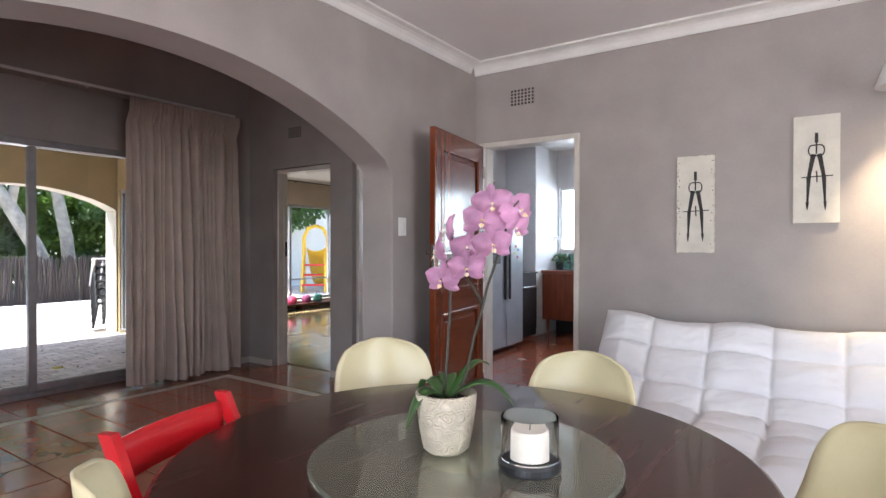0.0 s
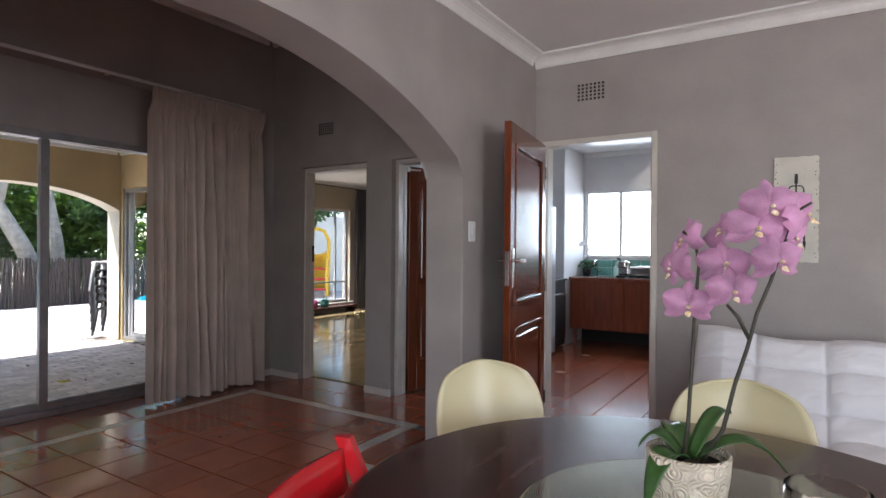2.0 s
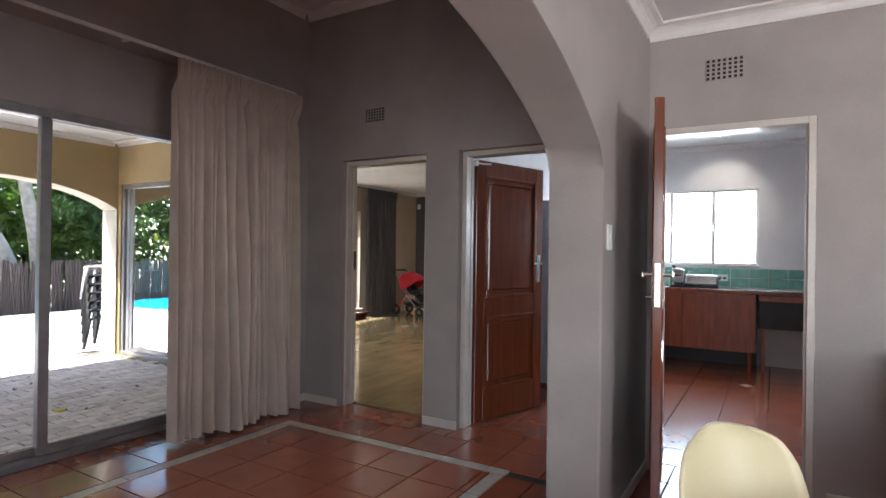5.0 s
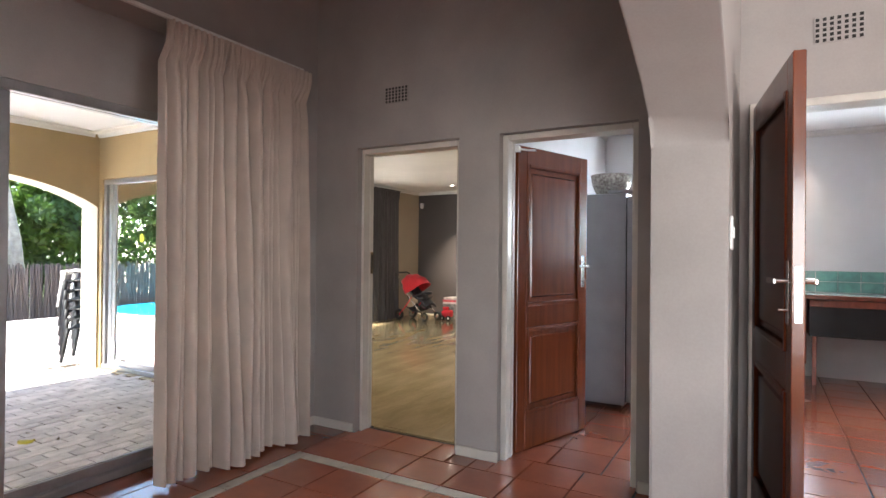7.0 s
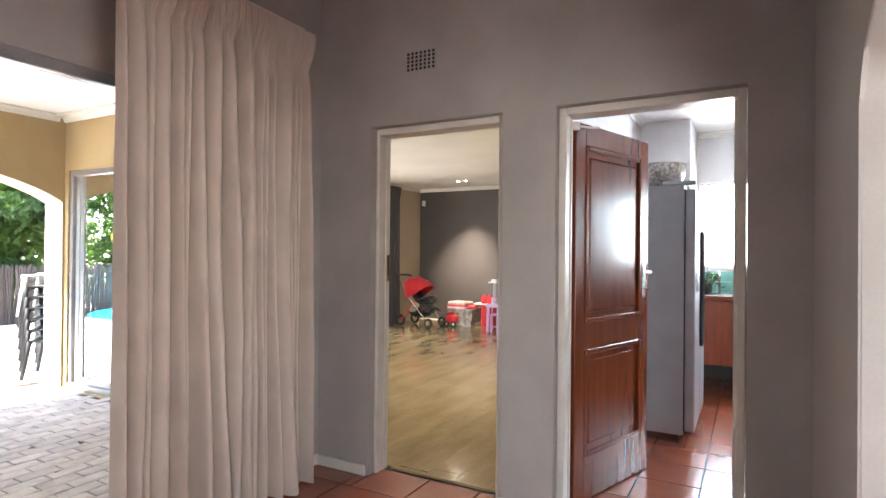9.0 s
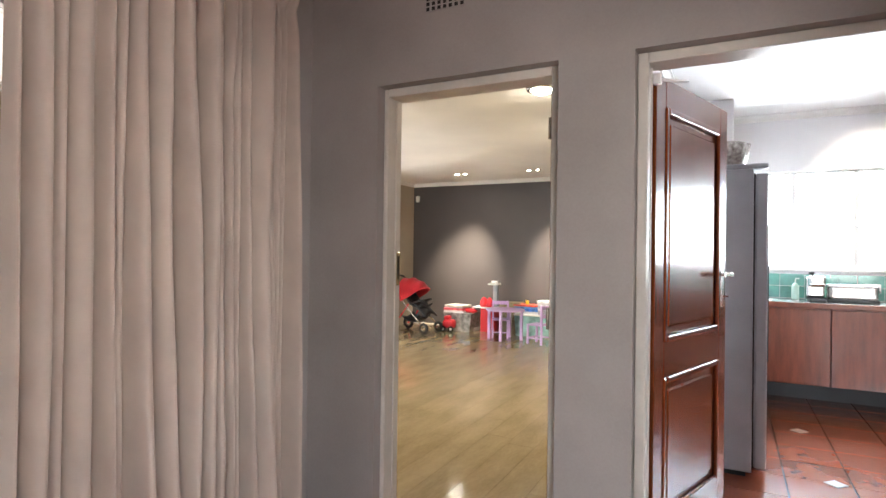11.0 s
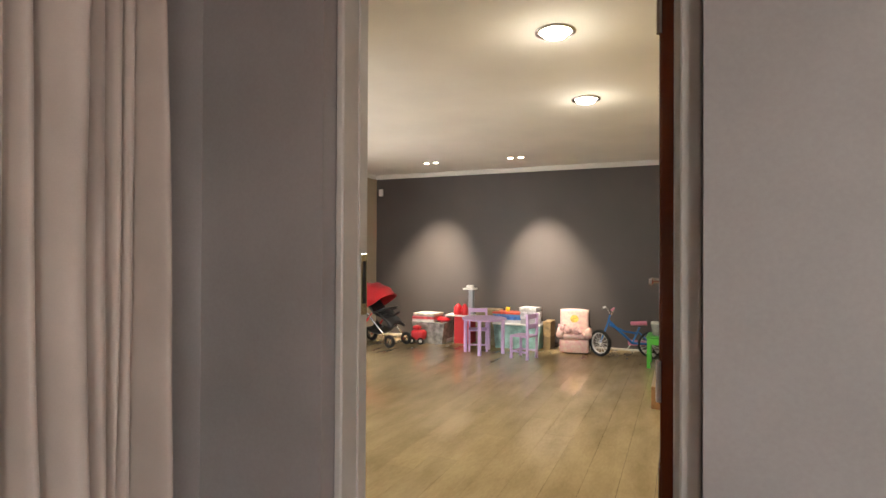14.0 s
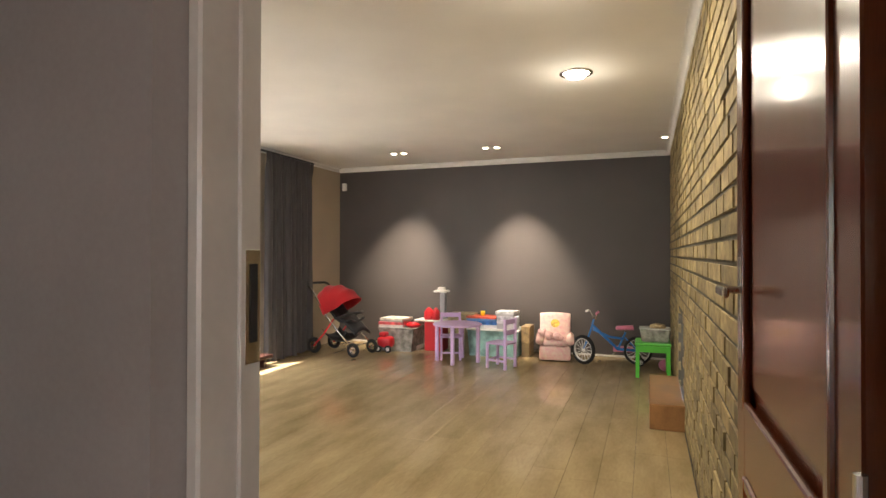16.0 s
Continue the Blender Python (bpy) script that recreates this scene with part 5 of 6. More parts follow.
ks = thing("toy_kitchen", (-6.09, 10.40, 0), "red and grey toy stand with a tall grey post", "toy")
part("cabinet", box(-0.14, 0.14, -0.14, 0.14, 0.0, 0.42, 0.01), M_TOYRED, ks)
part("shelf", box(-0.30, 0.16, -0.16, 0.14, 0.421, 0.445, 0.006), M_WHITEPL, ks)
part("post", box(0.05, 0.13, 0.0, 0.08, 0.446, 0.84, 0.01), M_STEEL, ks, "grey plastic post")
part("tray", box(-0.03, 0.17, -0.06, 0.12, 0.841, 0.87, 0.008), M_WHITEPL, ks)
part("phone", box(0.02, 0.13, -0.02, 0.06, 0.871, 0.915, 0.012, seg=2), M_WHITEPL, ks)
for x, y, r in ((-0.10, -0.06, 0.07), (0.02, -0.08, 0.055)):
    part("canister", lathe([(0.0, 0.0), (r, 0.0), (r * 1.05, 0.05), (r, 0.11), (r * 0.5, 0.16), (0.0, 0.18)], 20, at=(x, y, 0.446), closed=False), M_TOYRED, ks, smooth=True)
part("side_panel", box(-0.29, -0.26, -0.15, 0.13, 0.0, 0.42), M_WHITEPL, ks)
ks.scale = (0.9, 0.9, 0.92)

kt = thing("play_table", (-5.56, 9.71, 0), "round lilac wooden children's table", "table")
part("tabletop", lathe([(0.0, 0.435), (0.285, 0.435), (0.295, 0.443), (0.295, 0.453), (0.285, 0.46), (0.0, 0.46)], 40, closed=False), M_LILAC, kt)
for a in (5, 95, 190, 275):
    x, y = 0.25 * math.cos(math.radians(a)), 0.25 * math.sin(math.radians(a))
    part("leg", box(x - 0.02, x + 0.02, y - 0.02, y + 0.02, 0, 0.435, 0.004), M_LILAC, kt)


def kid_chair(x, y, rot):
    c = thing("play_chair", (x, y, 0, 0, 0, rot), "small lilac wooden children's chair at the play table", "chair", "play chairs")
    part("seat", box(-0.13, 0.13, -0.13, 0.13, 0.27, 0.29, 0.005), M_LILAC, c)
    for sx in (-1, 1):
        part("back_leg", box(sx * 0.115 - 0.014, sx * 0.115 + 0.014, -0.13, -0.10, 0, 0.56, 0.003), M_LILAC, c)
        part("front_leg", box(sx * 0.115 - 0.014, sx * 0.115 + 0.014, 0.10, 0.13, 0, 0.27, 0.003), M_LILAC, c)
        part("side_rail", box(sx * 0.115 - 0.008, sx * 0.115 + 0.008, -0.10, 0.10, 0.08, 0.10), M_LILAC, c)
    for z in (0.38, 0.50):
        part("back_slat", box(-0.10, 0.10, -0.122, -0.108, z, z + 0.055, 0.003), M_LILAC, c)
    part("front_rail", box(-0.10, 0.10, 0.108, 0.122, 0.08, 0.10), M_LILAC, c)


kid_chair(-4.985, 9.565, 74)
kid_chair(-5.70, 9.86, 200)

crate("toy_crate", -5.25, 10.36, 0.66, 0.40, 0.32, surface("pale_teal_plastic", (0.30, 0.52, 0.50), 0.35, 0.3, 9), "pale teal toy crate heaped with boxes", lid=M_WHITEPL)
boxed("game_box", -5.37, 10.36, 0.347, 0.46, 0.30, 0.09, 3, (0.05, 0.16, 0.50), "blue game box on the toy crate", tone=(0.6, 0.6, 0.65))
boxed("game_box", -5.41, 10.36, 0.438, 0.40, 0.26, 0.05, -4, (0.62, 0.10, 0.06), "red and yellow game box on a stack", tone=(0.1, 0.25, 0.5))
boxed("game_box", -5.08, 10.30, 0.347, 0.26, 0.24, 0.16, 8, (0.62, 0.58, 0.66), "pale lilac toy carton on the crate")
boxed("game_box", -5.09, 10.30, 0.508, 0.24, 0.22, 0.06, -6, (0.75, 0.72, 0.74), "white toy carton on top of a carton")
boxed("carton", -5.74, 10.48, 0.0, 0.34, 0.30, 0.50, 5, (0.30, 0.24, 0.13), "brown cardboard carton against the wall", "carton")
cup = thing("toy_cup", (-5.43, 10.36, 0.4885), "yellow plastic cup on the game boxes", "cup")
part("cup", lathe([(0.0, 0.0), (0.025, 0.0), (0.032, 0.06), (0.028, 0.06), (0.022, 0.008), (0.0, 0.008)], 18, closed=False), surface("yellow_plastic", (0.75, 0.55, 0.03), 0.35), cup, smooth=True)
boxed("carton", -4.855, 10.42, 0.0, 0.10, 0.30, 0.38, 0, (0.36, 0.25, 0.12), "tall brown carton beside the crate", "carton")

ac = thing("kids_armchair", (-4.48, 10.24, 0, 0, 0, 8), "small pink floral upholstered children's armchair", "armchair")
part("base", box(-0.22, 0.22, -0.20, 0.22, 0.02, 0.22, 0.03, seg=3), M_FLORAL, ac, smooth=True)
part("seat_cushion", box(-0.165, 0.165, -0.20, 0.14, 0.221, 0.31, 0.035, seg=3), M_FLORAL, ac, smooth=True)
part("backrest", sheet(lambda u, v: (-0.20 + 0.40 * u, 0.12 + 0.10 * v - 0.03 * math.sin(math.pi * u), 0.22 + 0.42 * v + 0.02 * math.sin(math.pi * u) * v), 10, 8, -0.09), M_FLORAL, ac, smooth=True)
for sx in (-1, 1):
    part("arm", tube([(sx * 0.215, -0.20, 0.30), (sx * 0.215, 0.0, 0.31), (sx * 0.215, 0.18, 0.33)], 0.058, 12), M_FLORAL, ac, "rolled pink arm", smooth=True)
part("shell", box(-0.235, 0.235, 0.221, 0.26, 0.02, 0.62, 0.03, seg=2), surface("dark_brown_fabric", (0.05, 0.03, 0.03), 0.9), ac, "dark fabric outer back")
ac.scale = (0.84, 0.86, 0.84)
part("motif", lathe([(0.0, 0.0), (0.07, 0.0), (0.06, 0.006), (0.0, 0.008)], 12, at=(0, 0, 0), closed=False), surface("yellow_print", (0.75, 0.50, 0.10), 0.8, 0.3, 30), ac, "yellow printed motif", m=Matrix.Translation((0.0, 0.072, 0.52)) @ Matrix.Rotation(radians(77), 4, "X"))
td = thing("soft_toy", (-4.53, 10.10, 0.262), "pale pink plush toy lying on the armchair", "soft toy")
bm = bmesh.new()
for p, r in (((0, 0, 0.05), 0.055), ((0.09, 0.01, 0.045), 0.05), ((-0.08, 0.0, 0.07), 0.045), ((-0.12, 0.01, 0.10), 0.022), ((-0.06, 0.01, 0.115), 0.02), ((0.15, -0.03, 0.03), 0.03)):
    bmesh.ops.create_icosphere(bm, subdivisions=2, radius=r, matrix=Matrix.Translation(p))
part("plush", bm, surface("pink_plush", (0.78, 0.50, 0.48), 0.95, 0.15, 30, 0.4, 250), td, smooth=True)

bike = thing("bicycle", (-3.83, 10.20, 0, 0, 0, 188), "small blue children's bicycle with a pink saddle, leaning near the wall", "bicycle")
wheel(bike, (0.36, 0.10, 0.195), 0.195, (0.85, 1, 0), 0.026, "front_wheel", 14)
wheel(bike, (-0.36, 0.0, 0.19), 0.19, (0, 1, 0), 0.022, "rear_wheel", 14)
part("frame", tube([(0.24, 0.06, 0.52), (0.05, 0.02, 0.34), (-0.10, 0.0, 0.20), (-0.36, 0.0, 0.19)], 0.019, 10), M_BLUE, bike, smooth=True)
part("frame", tube([(0.23, 0.05, 0.46), (0.0, 0.0, 0.36), (-0.18, 0, 0.34)], 0.015, 10), M_BLUE, bike, smooth=True)
part("seat_tube", tube([(-0.10, 0, 0.20), (-0.20, 0, 0.43)], 0.014, 10), M_BLUE, bike)
part("seat_stay", tube([(-0.36, 0.02, 0.19), (-0.19, 0, 0.36)], 0.009, 8), M_BLUE, bike)
part("fork", tube([(0.22, 0.05, 0.60), (0.26, 0.06, 0.45), (0.36, 0.10, 0.195)], 0.013, 8), M_BLUE, bike)
part("handlebar", tube([(0.30, -0.22, 0.68), (0.27, -0.12, 0.70), (0.22, 0.0, 0.61), (0.20, 0.10, 0.61), (0.16, 0.22, 0.72), (0.20, 0.32, 0.70)], 0.010, 8), M_CHROME, bike)
part("grip", tube([(0.31, -0.24, 0.675), (0.285, -0.15, 0.695)], 0.015, 8), M_WHITEPL, bike)
part("grip", tube([(0.17, 0.25, 0.715), (0.205, 0.34, 0.698)], 0.015, 8), M_PINK, bike)
part("saddle", sheet(lambda u, v: (-0.30 + 0.22 * v, (u - 0.5) * (0.15 - 0.11 * v), 0.455 + 0.02 * math.sin(math.pi * u) + 0.015 * (1 - v)), 8, 8, 0.035), M_PINK, bike, "pink saddle", smooth=True)
part("chain_guard", box(-0.30, -0.04, -0.035, -0.025, 0.16, 0.24, 0.004), M_PINK, bike)
part("crank", tube([(-0.10, -0.05, 0.20), (-0.04, -0.06, 0.11), (-0.04, -0.12, 0.11)], 0.009, 6), M_CHROME, bike)
for sy in (-0.10, 0.10):
    wheel(bike, (-0.38, sy, 0.055), 0.055, (0, 1, 0), 0.014, "training_wheel", 4)
part("training_bar", tube([(-0.38, -0.10, 0.055), (-0.36, -0.04, 0.19), (-0.36, 0.04, 0.19), (-0.38, 0.10, 0.055)], 0.007, 6), M_CHROME, bike)

bike.scale = (0.86, 0.86, 0.88)
gs = thing("step_stool", (-3.365, 9.74, 0, 0, 0, 0), "bright green plastic children's table beside the brick wall", "stool")
part("top", box(-0.20, 0.20, -0.20, 0.20, 0.36, 0.395, 0.015, seg=2), M_GREEN, gs)
for sx in (-1, 1):
    for sy in (-1, 1):
        part("leg", extrude_poly([(sx * 0.20, 0.36), (sx * 0.145, 0.36), (sx * 0.185, 0.0), (sx * 0.215, 0.0)], "x", sy * 0.17 - 0.02, sy * 0.17 + 0.02), M_GREEN, gs)
part("apron", box(-0.18, 0.18, -0.195, -0.185, 0.29, 0.36), M_GREEN, gs)
gs.scale = (0.9, 0.95, 0.92)
tub = thing("toy_tub", (-3.345, 9.72, 0.364), "clear tub of small toys on the green table", "tub")
bm = box(-0.15, 0.15, -0.10, 0.10, 0.0, 0.13)
for v in bm.verts:
    if v.co.z < 0.01:
        v.co.x, v.co.y = v.co.x * 0.88, v.co.y * 0.88
bmesh.ops.bevel(bm, geom=bm.edges[:], offset=0.012, segments=2, affect="EDGES", profile=0.5)
part("tub", bm, M_CLEAR, tub)
part("lid", box(-0.155, 0.155, -0.105, 0.105, 0.131, 0.145, 0.004), M_WHITEPL, tub, "white rim of the tub")
part("contents", lathe([(0.0, 0.0), (0.085, 0.0), (0.075, 0.03), (0.03, 0.045), (0.0, 0.047)], 14, at=(0.03, 0, 0.1455), closed=False), surface("mixed_toys", (0.55, 0.42, 0.22), 0.6, 0.5, 40), tub)
hl = thing("hearth", (-3.275, 8.28, 0), "low brown tiled hearth ledge in front of the fireplace", "hearth")
part("slab", box(-0.13, 0.115, -0.54, 0.54, 0.0, 0.19, 0.008, seg=2), surface("brown_hearth_tile", (0.30, 0.15, 0.06), 0.35, 0.15, 8), hl)
gb = thing("toy_ball", (-3.24, 9.99, 0.065), "small pink toy ball on the floor", "ball")
bm = bmesh.new()
bmesh.ops.create_icosphere(bm, subdivisions=3, radius=0.065)
part("ball", bm, M_PINK, gb, smooth=True)

# ---- patio and garden ----
AX, AT = -7.76, 0.30  # arcade wall: inner face and thickness
ARCH1, ARCH2 = (1.63, 4.085), (-1.05, 1.25)


def soffit(y):
    for lo, hi in (ARCH1, ARCH2):
        if lo < y < hi:
            return 1.76 + 0.29 * max(0.0, 1 - ((2 * y - lo - hi) / (hi - lo)) ** 2) ** 0.85
    return -0.2


bm = bmesh.new()
cuts = [(-6.0, ARCH2[0] - 0.38, 2.3, 2.3), (ARCH2[0] - 0.38, ARCH2[0], -0.2, -0.2), (ARCH2[1], ARCH1[0], -0.2, -0.2), (ARCH1[1], 4.098, -0.2, -0.2)]
for lo, hi in (ARCH1, ARCH2):
    ys = [lo + (hi - lo) * (1 - math.cos(math.pi * k / 22)) / 2 for k in range(23)]
    for ya, yb in zip(ys, ys[1:]):
        cuts.append((ya, yb, max(1.76, soffit(ya)), max(1.76, soffit(yb))))
for ya, yb, za, zb in cuts:
    A = [bm.verts.new((AX, *p)) for p in ((ya, za), (yb, zb), (yb, 3.0), (ya, 3.0))]
    B = [bm.verts.new((AX - AT, *p)) for p in ((ya, za), (yb, zb), (yb, 3.0), (ya, 3.0))]
    bm.faces.new(A)
    bm.faces.new(B[::-1])
    bm.faces.new((A[0], B[0], B[1], A[1]))
    bm.faces.new((A[3], A[2], B[2], B[3]))
for y in (*ARCH1, *ARCH2):
    bm.faces.new([bm.verts.new(p) for p in ((AX, y, -0.2), (AX - AT, y, -0.2), (AX - AT, y, 1.76), (AX, y, 1.76))])
structure("wall_arcade", bm, M_PATIOWALL, "ochre plastered arcade wall with segmental arches")
bm = bmesh.new()
mid, half = (ARCH1[0] + ARCH1[1]) / 2, (ARCH1[1] - ARCH1[0]) / 2
rev = [(ARCH1[1], -0.05), (ARCH1[1], 1.76)] + [(mid + half * c, 1.76 + 0.29 * max(0.0, 1 - c * c) ** 0.85) for c in [1 - k / 10 for k in range(1, 20)]] + [(ARCH1[0], 1.76), (ARCH1[0], -0.05)]
for (a, b), (c, d) in zip(rev, rev[1:]):
    A = [bm.verts.new(p) for p in ((AX - AT - 0.004, a, b), (AX + 0.004, a, b), (AX + 0.004, c, d), (AX - AT - 0.004, c, d))]
    n2 = Vector((0, mid - (a + c) / 2, 0.9 - (b + d) / 2)).normalized() * 0.006
    B = [bm.verts.new(v.co + n2) for v in A]
    bm.faces.new(B)
    for i in range(4):
        bm.faces.new((A[i], A[(i + 1) % 4], B[(i + 1) % 4], B[i]))
structure("trim_arcade_reveal", bm, M_PATIOTRIM, "pale plaster lining of the patio arch")
structure("ceiling_patio", box(AX - AT, -4.80, -6.0, 4.098, 2.58, 2.70), M_CEIL, "white ceiling of the covered patio")
cornice("cornice_patio_arcade", (AX, -6), (AX, 4.04), (1, 0), 2.58, 0.06)
cornice("cornice_patio_wall", (AX, 4.10), (-4.80, 4.10), (0, -1), 2.58, 0.06)
structure("ground", box(-420, 420, -420, 420, -0.9, -0.16), M_GROUND, "bare sandy garden ground")
structure("patio_bed", box(-13.2, -4.702, -9.0, 12.0, -0.158, -0.028), M_SAND, "sandy bed of the brick paving")
M_WATER = surface("blue_pool_water", (0.03, 0.42, 0.62), 0.06, 0.05, 3, 0.05, 8)
pool = tagged(part("water_pool", extrude_poly([(-12.6 + 2.3 * math.cos(a) * 0.9, -1.0 + 2.0 * math.sin(a)) for a in [2 * math.pi * k / 40 for k in range(40)]], "z", -0.027, -0.015), M_WATER), "kidney-shaped blue garden pool", "pool", kind="structure")

lf = thing("fallen_leaf", (-5.70, 2.49, 0.003), "yellow fallen leaf on the brick paving", "leaf")
bm = bmesh.new()
petal(bm, Vector((-0.06, 0, 0.0)), Matrix.Identity(3), 0.3, 0.13, 0.10, 0.02, 0.006)
part("blade", bm, surface("yellow_leaf", (0.55, 0.45, 0.03), 0.6, 0.2, 20), lf)
rnd = random.Random(21)
M_DRY = surface("dry_brown_leaf", (0.10, 0.06, 0.03), 0.8, 0.3, 20)
for _ in range(26):
    x, y = rnd.uniform(-8.2, -5.2), rnd.uniform(1.4, 3.9)
    d = thing("fallen_leaf", (x, y, 0.003, 0, 0, rnd.uniform(0, 360)), "dry brown fallen leaf on the brick paving", "leaf", "dry leaves")
    bm = bmesh.new()
    s = rnd.uniform(0.025, 0.05)
    petal(bm, Vector((0, 0, 0)), Matrix.Identity(3), 0, s, s * 0.7, 0.012, 0.004)
    part("blade", bm, M_DRY, d)


def plastic_chair(x, y, z, rot, mat, label):
    c = thing("garden_chair", (x, y, z, 0, 0, rot), label, "chair", "stacked garden chairs")

    def back(u, v):
        s = 2 * u - 1
        w = 0.23 * (1 - max(0, (v - 0.7) / 0.3) ** 2 * 0.35)
        return (w * s, -0.20 - 0.11 * v + 0.07 * s * s, 0.36 + 0.44 * v - 0.05 * s * s * v)
    part("backrest", sheet(back, 10, 10, 0.014), mat, c, smooth=True)
    part("seat", sheet(lambda u, v: ((u - 0.5) * 0.47, -0.22 + 0.45 * min(1, v / 0.85), 0.42 - 0.02 * math.sin(math.pi * u) - 0.045 * max(0, (v - 0.8) / 0.2) ** 1.5), 8, 12, 0.016), mat, c, smooth=True)
    for sx in (-1, 1):
        part("side_wing", sheet(lambda u, v: (sx * (0.235 + 0.01 * v), -0.27 + 0.20 * u, 0.40 + (0.28 - 0.24 * u) * v), 6, 5, 0.012), mat, c, smooth=True)
        part("front_leg", tube([(sx * 0.215, 0.19, 0.41), (sx * 0.22, 0.22, 0.2), (sx * 0.23, 0.25, 0.0)], [0.030, 0.026, 0.018], 8), mat, c, smooth=True)
        part("back_leg", tube([(sx * 0.22, -0.20, 0.41), (sx * 0.24, -0.30, 0.0)], [0.030, 0.018], 8), mat, c, smooth=True)
    return c


M_CHAIRW = surface("weathered_white_plastic", (0.62, 0.61, 0.60), 0.5, 0.08, 6)
M_CHAIRD = surface("dark_grey_plastic", (0.022, 0.022, 0.025), 0.6, 0.08, 6)
for k in range(7):
    plastic_chair(-8.36 - 0.006 * k, 4.36 - 0.003 * k, -0.025 + 0.110 * k, 138, M_CHAIRW if k == 6 else M_CHAIRD, "white plastic garden chair on top of the stack" if k == 6 else "dark grey plastic garden chair in a stack")

# reed fence
M_REED = surface("grey_brown_reed", (0.15, 0.115, 0.10), 0.9, 0.3, 12, 0.3, 60, stretch=(8, 8, 1))
fence = thing("reed_fence", (-14.3, 5.5, -0.16), "low weathered reed fence in front of the trees", "fence")
rnd = random.Random(5)
for k in range(16):
    bm = bmesh.new()
    for i in range(120):
        y = -18.0 + k * 1.6 + i * 0.0134 + rnd.uniform(-0.012, 0.012)
        h = 1.12 + rnd.uniform(-0.08, 0.05)
        x = 0.5 * math.sin(y * 0.25) + rnd.uniform(-0.035, 0.035)
        tube([(x, y, 0), (x + rnd.uniform(-0.03, 0.03), y + rnd.uniform(-0.09, 0.09), h)], [0.022, 0.013], 4, bm)
    part("reed_panel", bm, M_REED, fence)
for z in (0.3, 0.85):
    part("wire", tube([(0.5 * math.sin(y * 0.25) + 0.05, y, z) for y in [-18 + 0.8 * i for i in range(32)]], 0.008, 5), M_REED, fence)

# trees
M_BARK = surface("pale_grey_bark", (0.42, 0.38, 0.33), 0.9, 0.18, 7, 0.4, 50)
M_BARKD = surface("dark_bark", (0.07, 0.055, 0.04), 0.9, 0.2, 7, 0.4, 50)
M_FOLIAGE = surface("deep_green_foliage", (0.075, 0.13, 0.055), 0.5, 0.3, 0.9, 0, 5)
M_FOLIAGE2 = surface("bright_green_foliage", (0.12, 0.20, 0.03), 0.5, 0.3, 0.9, 0, 5)
for mm in (M_FOLIAGE, M_FOLIAGE2):
    nn, ll = mm.node_tree.nodes, mm.node_tree.links
    tl, mx = nn.new("ShaderNodeBsdfTranslucent"), nn.new("ShaderNodeMixShader")
    tl.inputs["Color"].default_value = (0.16, 0.30, 0.04, 1)
    mx.inputs[0].default_value = 0.4
    ll.new(nn["Principled BSDF"].outputs[0], mx.inputs[1])
    ll.new(tl.outputs[0], mx.inputs[2])
    ll.new(mx.outputs[0], nn["Material Output"].inputs["Surface"])


def leaves(name, clumps, count, size, mat, parent=None, seed=1):
    """Many small bent leaves scattered through a set of clumps (centre and radius)."""
    g = np.random.default_rng(seed)
    per = max(1, count // len(clumps))
    V, F = [], []
    base = 0
    for (cx, cy, cz, r) in clumps:
        d = g.normal(size=(per, 3))
        d /= np.linalg.norm(d, axis=1)[:, None]
        p = np.array((cx, cy, cz)) + d * (r * g.uniform(0.25, 1.0, (per, 1)) ** 0.5) * np.array((1, 1, 0.8))
        a = g.normal(size=(per, 3))
        a /= np.linalg.norm(a, axis=1)[:, None]
        b = np.cross(a, g.normal(size=(per, 3)))
        b /= np.linalg.norm(b, axis=1)[:, None]
        s = size * g.uniform(0.6, 1.3, (per, 1))
        quad = np.stack((p - a * s, p + b * s * 0.42, p + a * s, p - b * s * 0.42), 1)
        V.append(quad.reshape(-1, 3))
        idx = base + np.arange(per * 4).reshape(per, 4)
        F.append(idx)
        base += per * 4
    me = bpy.data.meshes.new(name)
    me.from_pydata(np.concatenate(V).tolist(), [], np.concatenate(F).tolist())
    me.materials.append(mat)
    ob = new(name, me)
    if parent is not None:
        ob.parent = parent
    return ob


def tree(x, y, limbs, bark, clumps, count, mat, label, seed):
    t = thing("tree", (x, y, -0.16), label, "tree")
    for i, (pp, rr) in enumerate(limbs):
        part("trunk" if i == 0 else "limb", tube(pp, rr, 12), bark, t, smooth=True)
    leaves("crown", clumps, count, 0.10, mat, t, seed)
    return t


rnd = random.Random(12)


def cloud(cx, cy, cz, rx, ry, rz, n, r0, r1):
    return [(cx + rnd.uniform(-rx, rx), cy + rnd.uniform(-ry, ry), cz + rnd.uniform(-rz, rz), rnd.uniform(r0, r1)) for _ in range(n)]


tree(-15.2, 5.0, [([(0, 1.3, 0), (0.1, 0.7, 1.4), (0.1, 0.1, 2.5), (0, -0.5, 3.4), (0, -0.9, 4.6)], [0.21, 0.18, 0.15, 0.12, 0.08]),
                  ([(0.1, 0.2, 2.3), (0.2, 0.35, 3.2), (0.2, 0.75, 4.6)], [0.11, 0.09, 0.07]), ([(0.1, -0.1, 2.6), (0.2, -0.9, 2.9), (0.1, -1.6, 3.6)], [0.11, 0.09, 0.06])],
     M_BARK, cloud(0, 0, 5.2, 2.2, 2.6, 0.9, 22, 0.5, 0.9), 5000, M_FOLIAGE, "pale-barked garden tree leaning over the fence", 1)
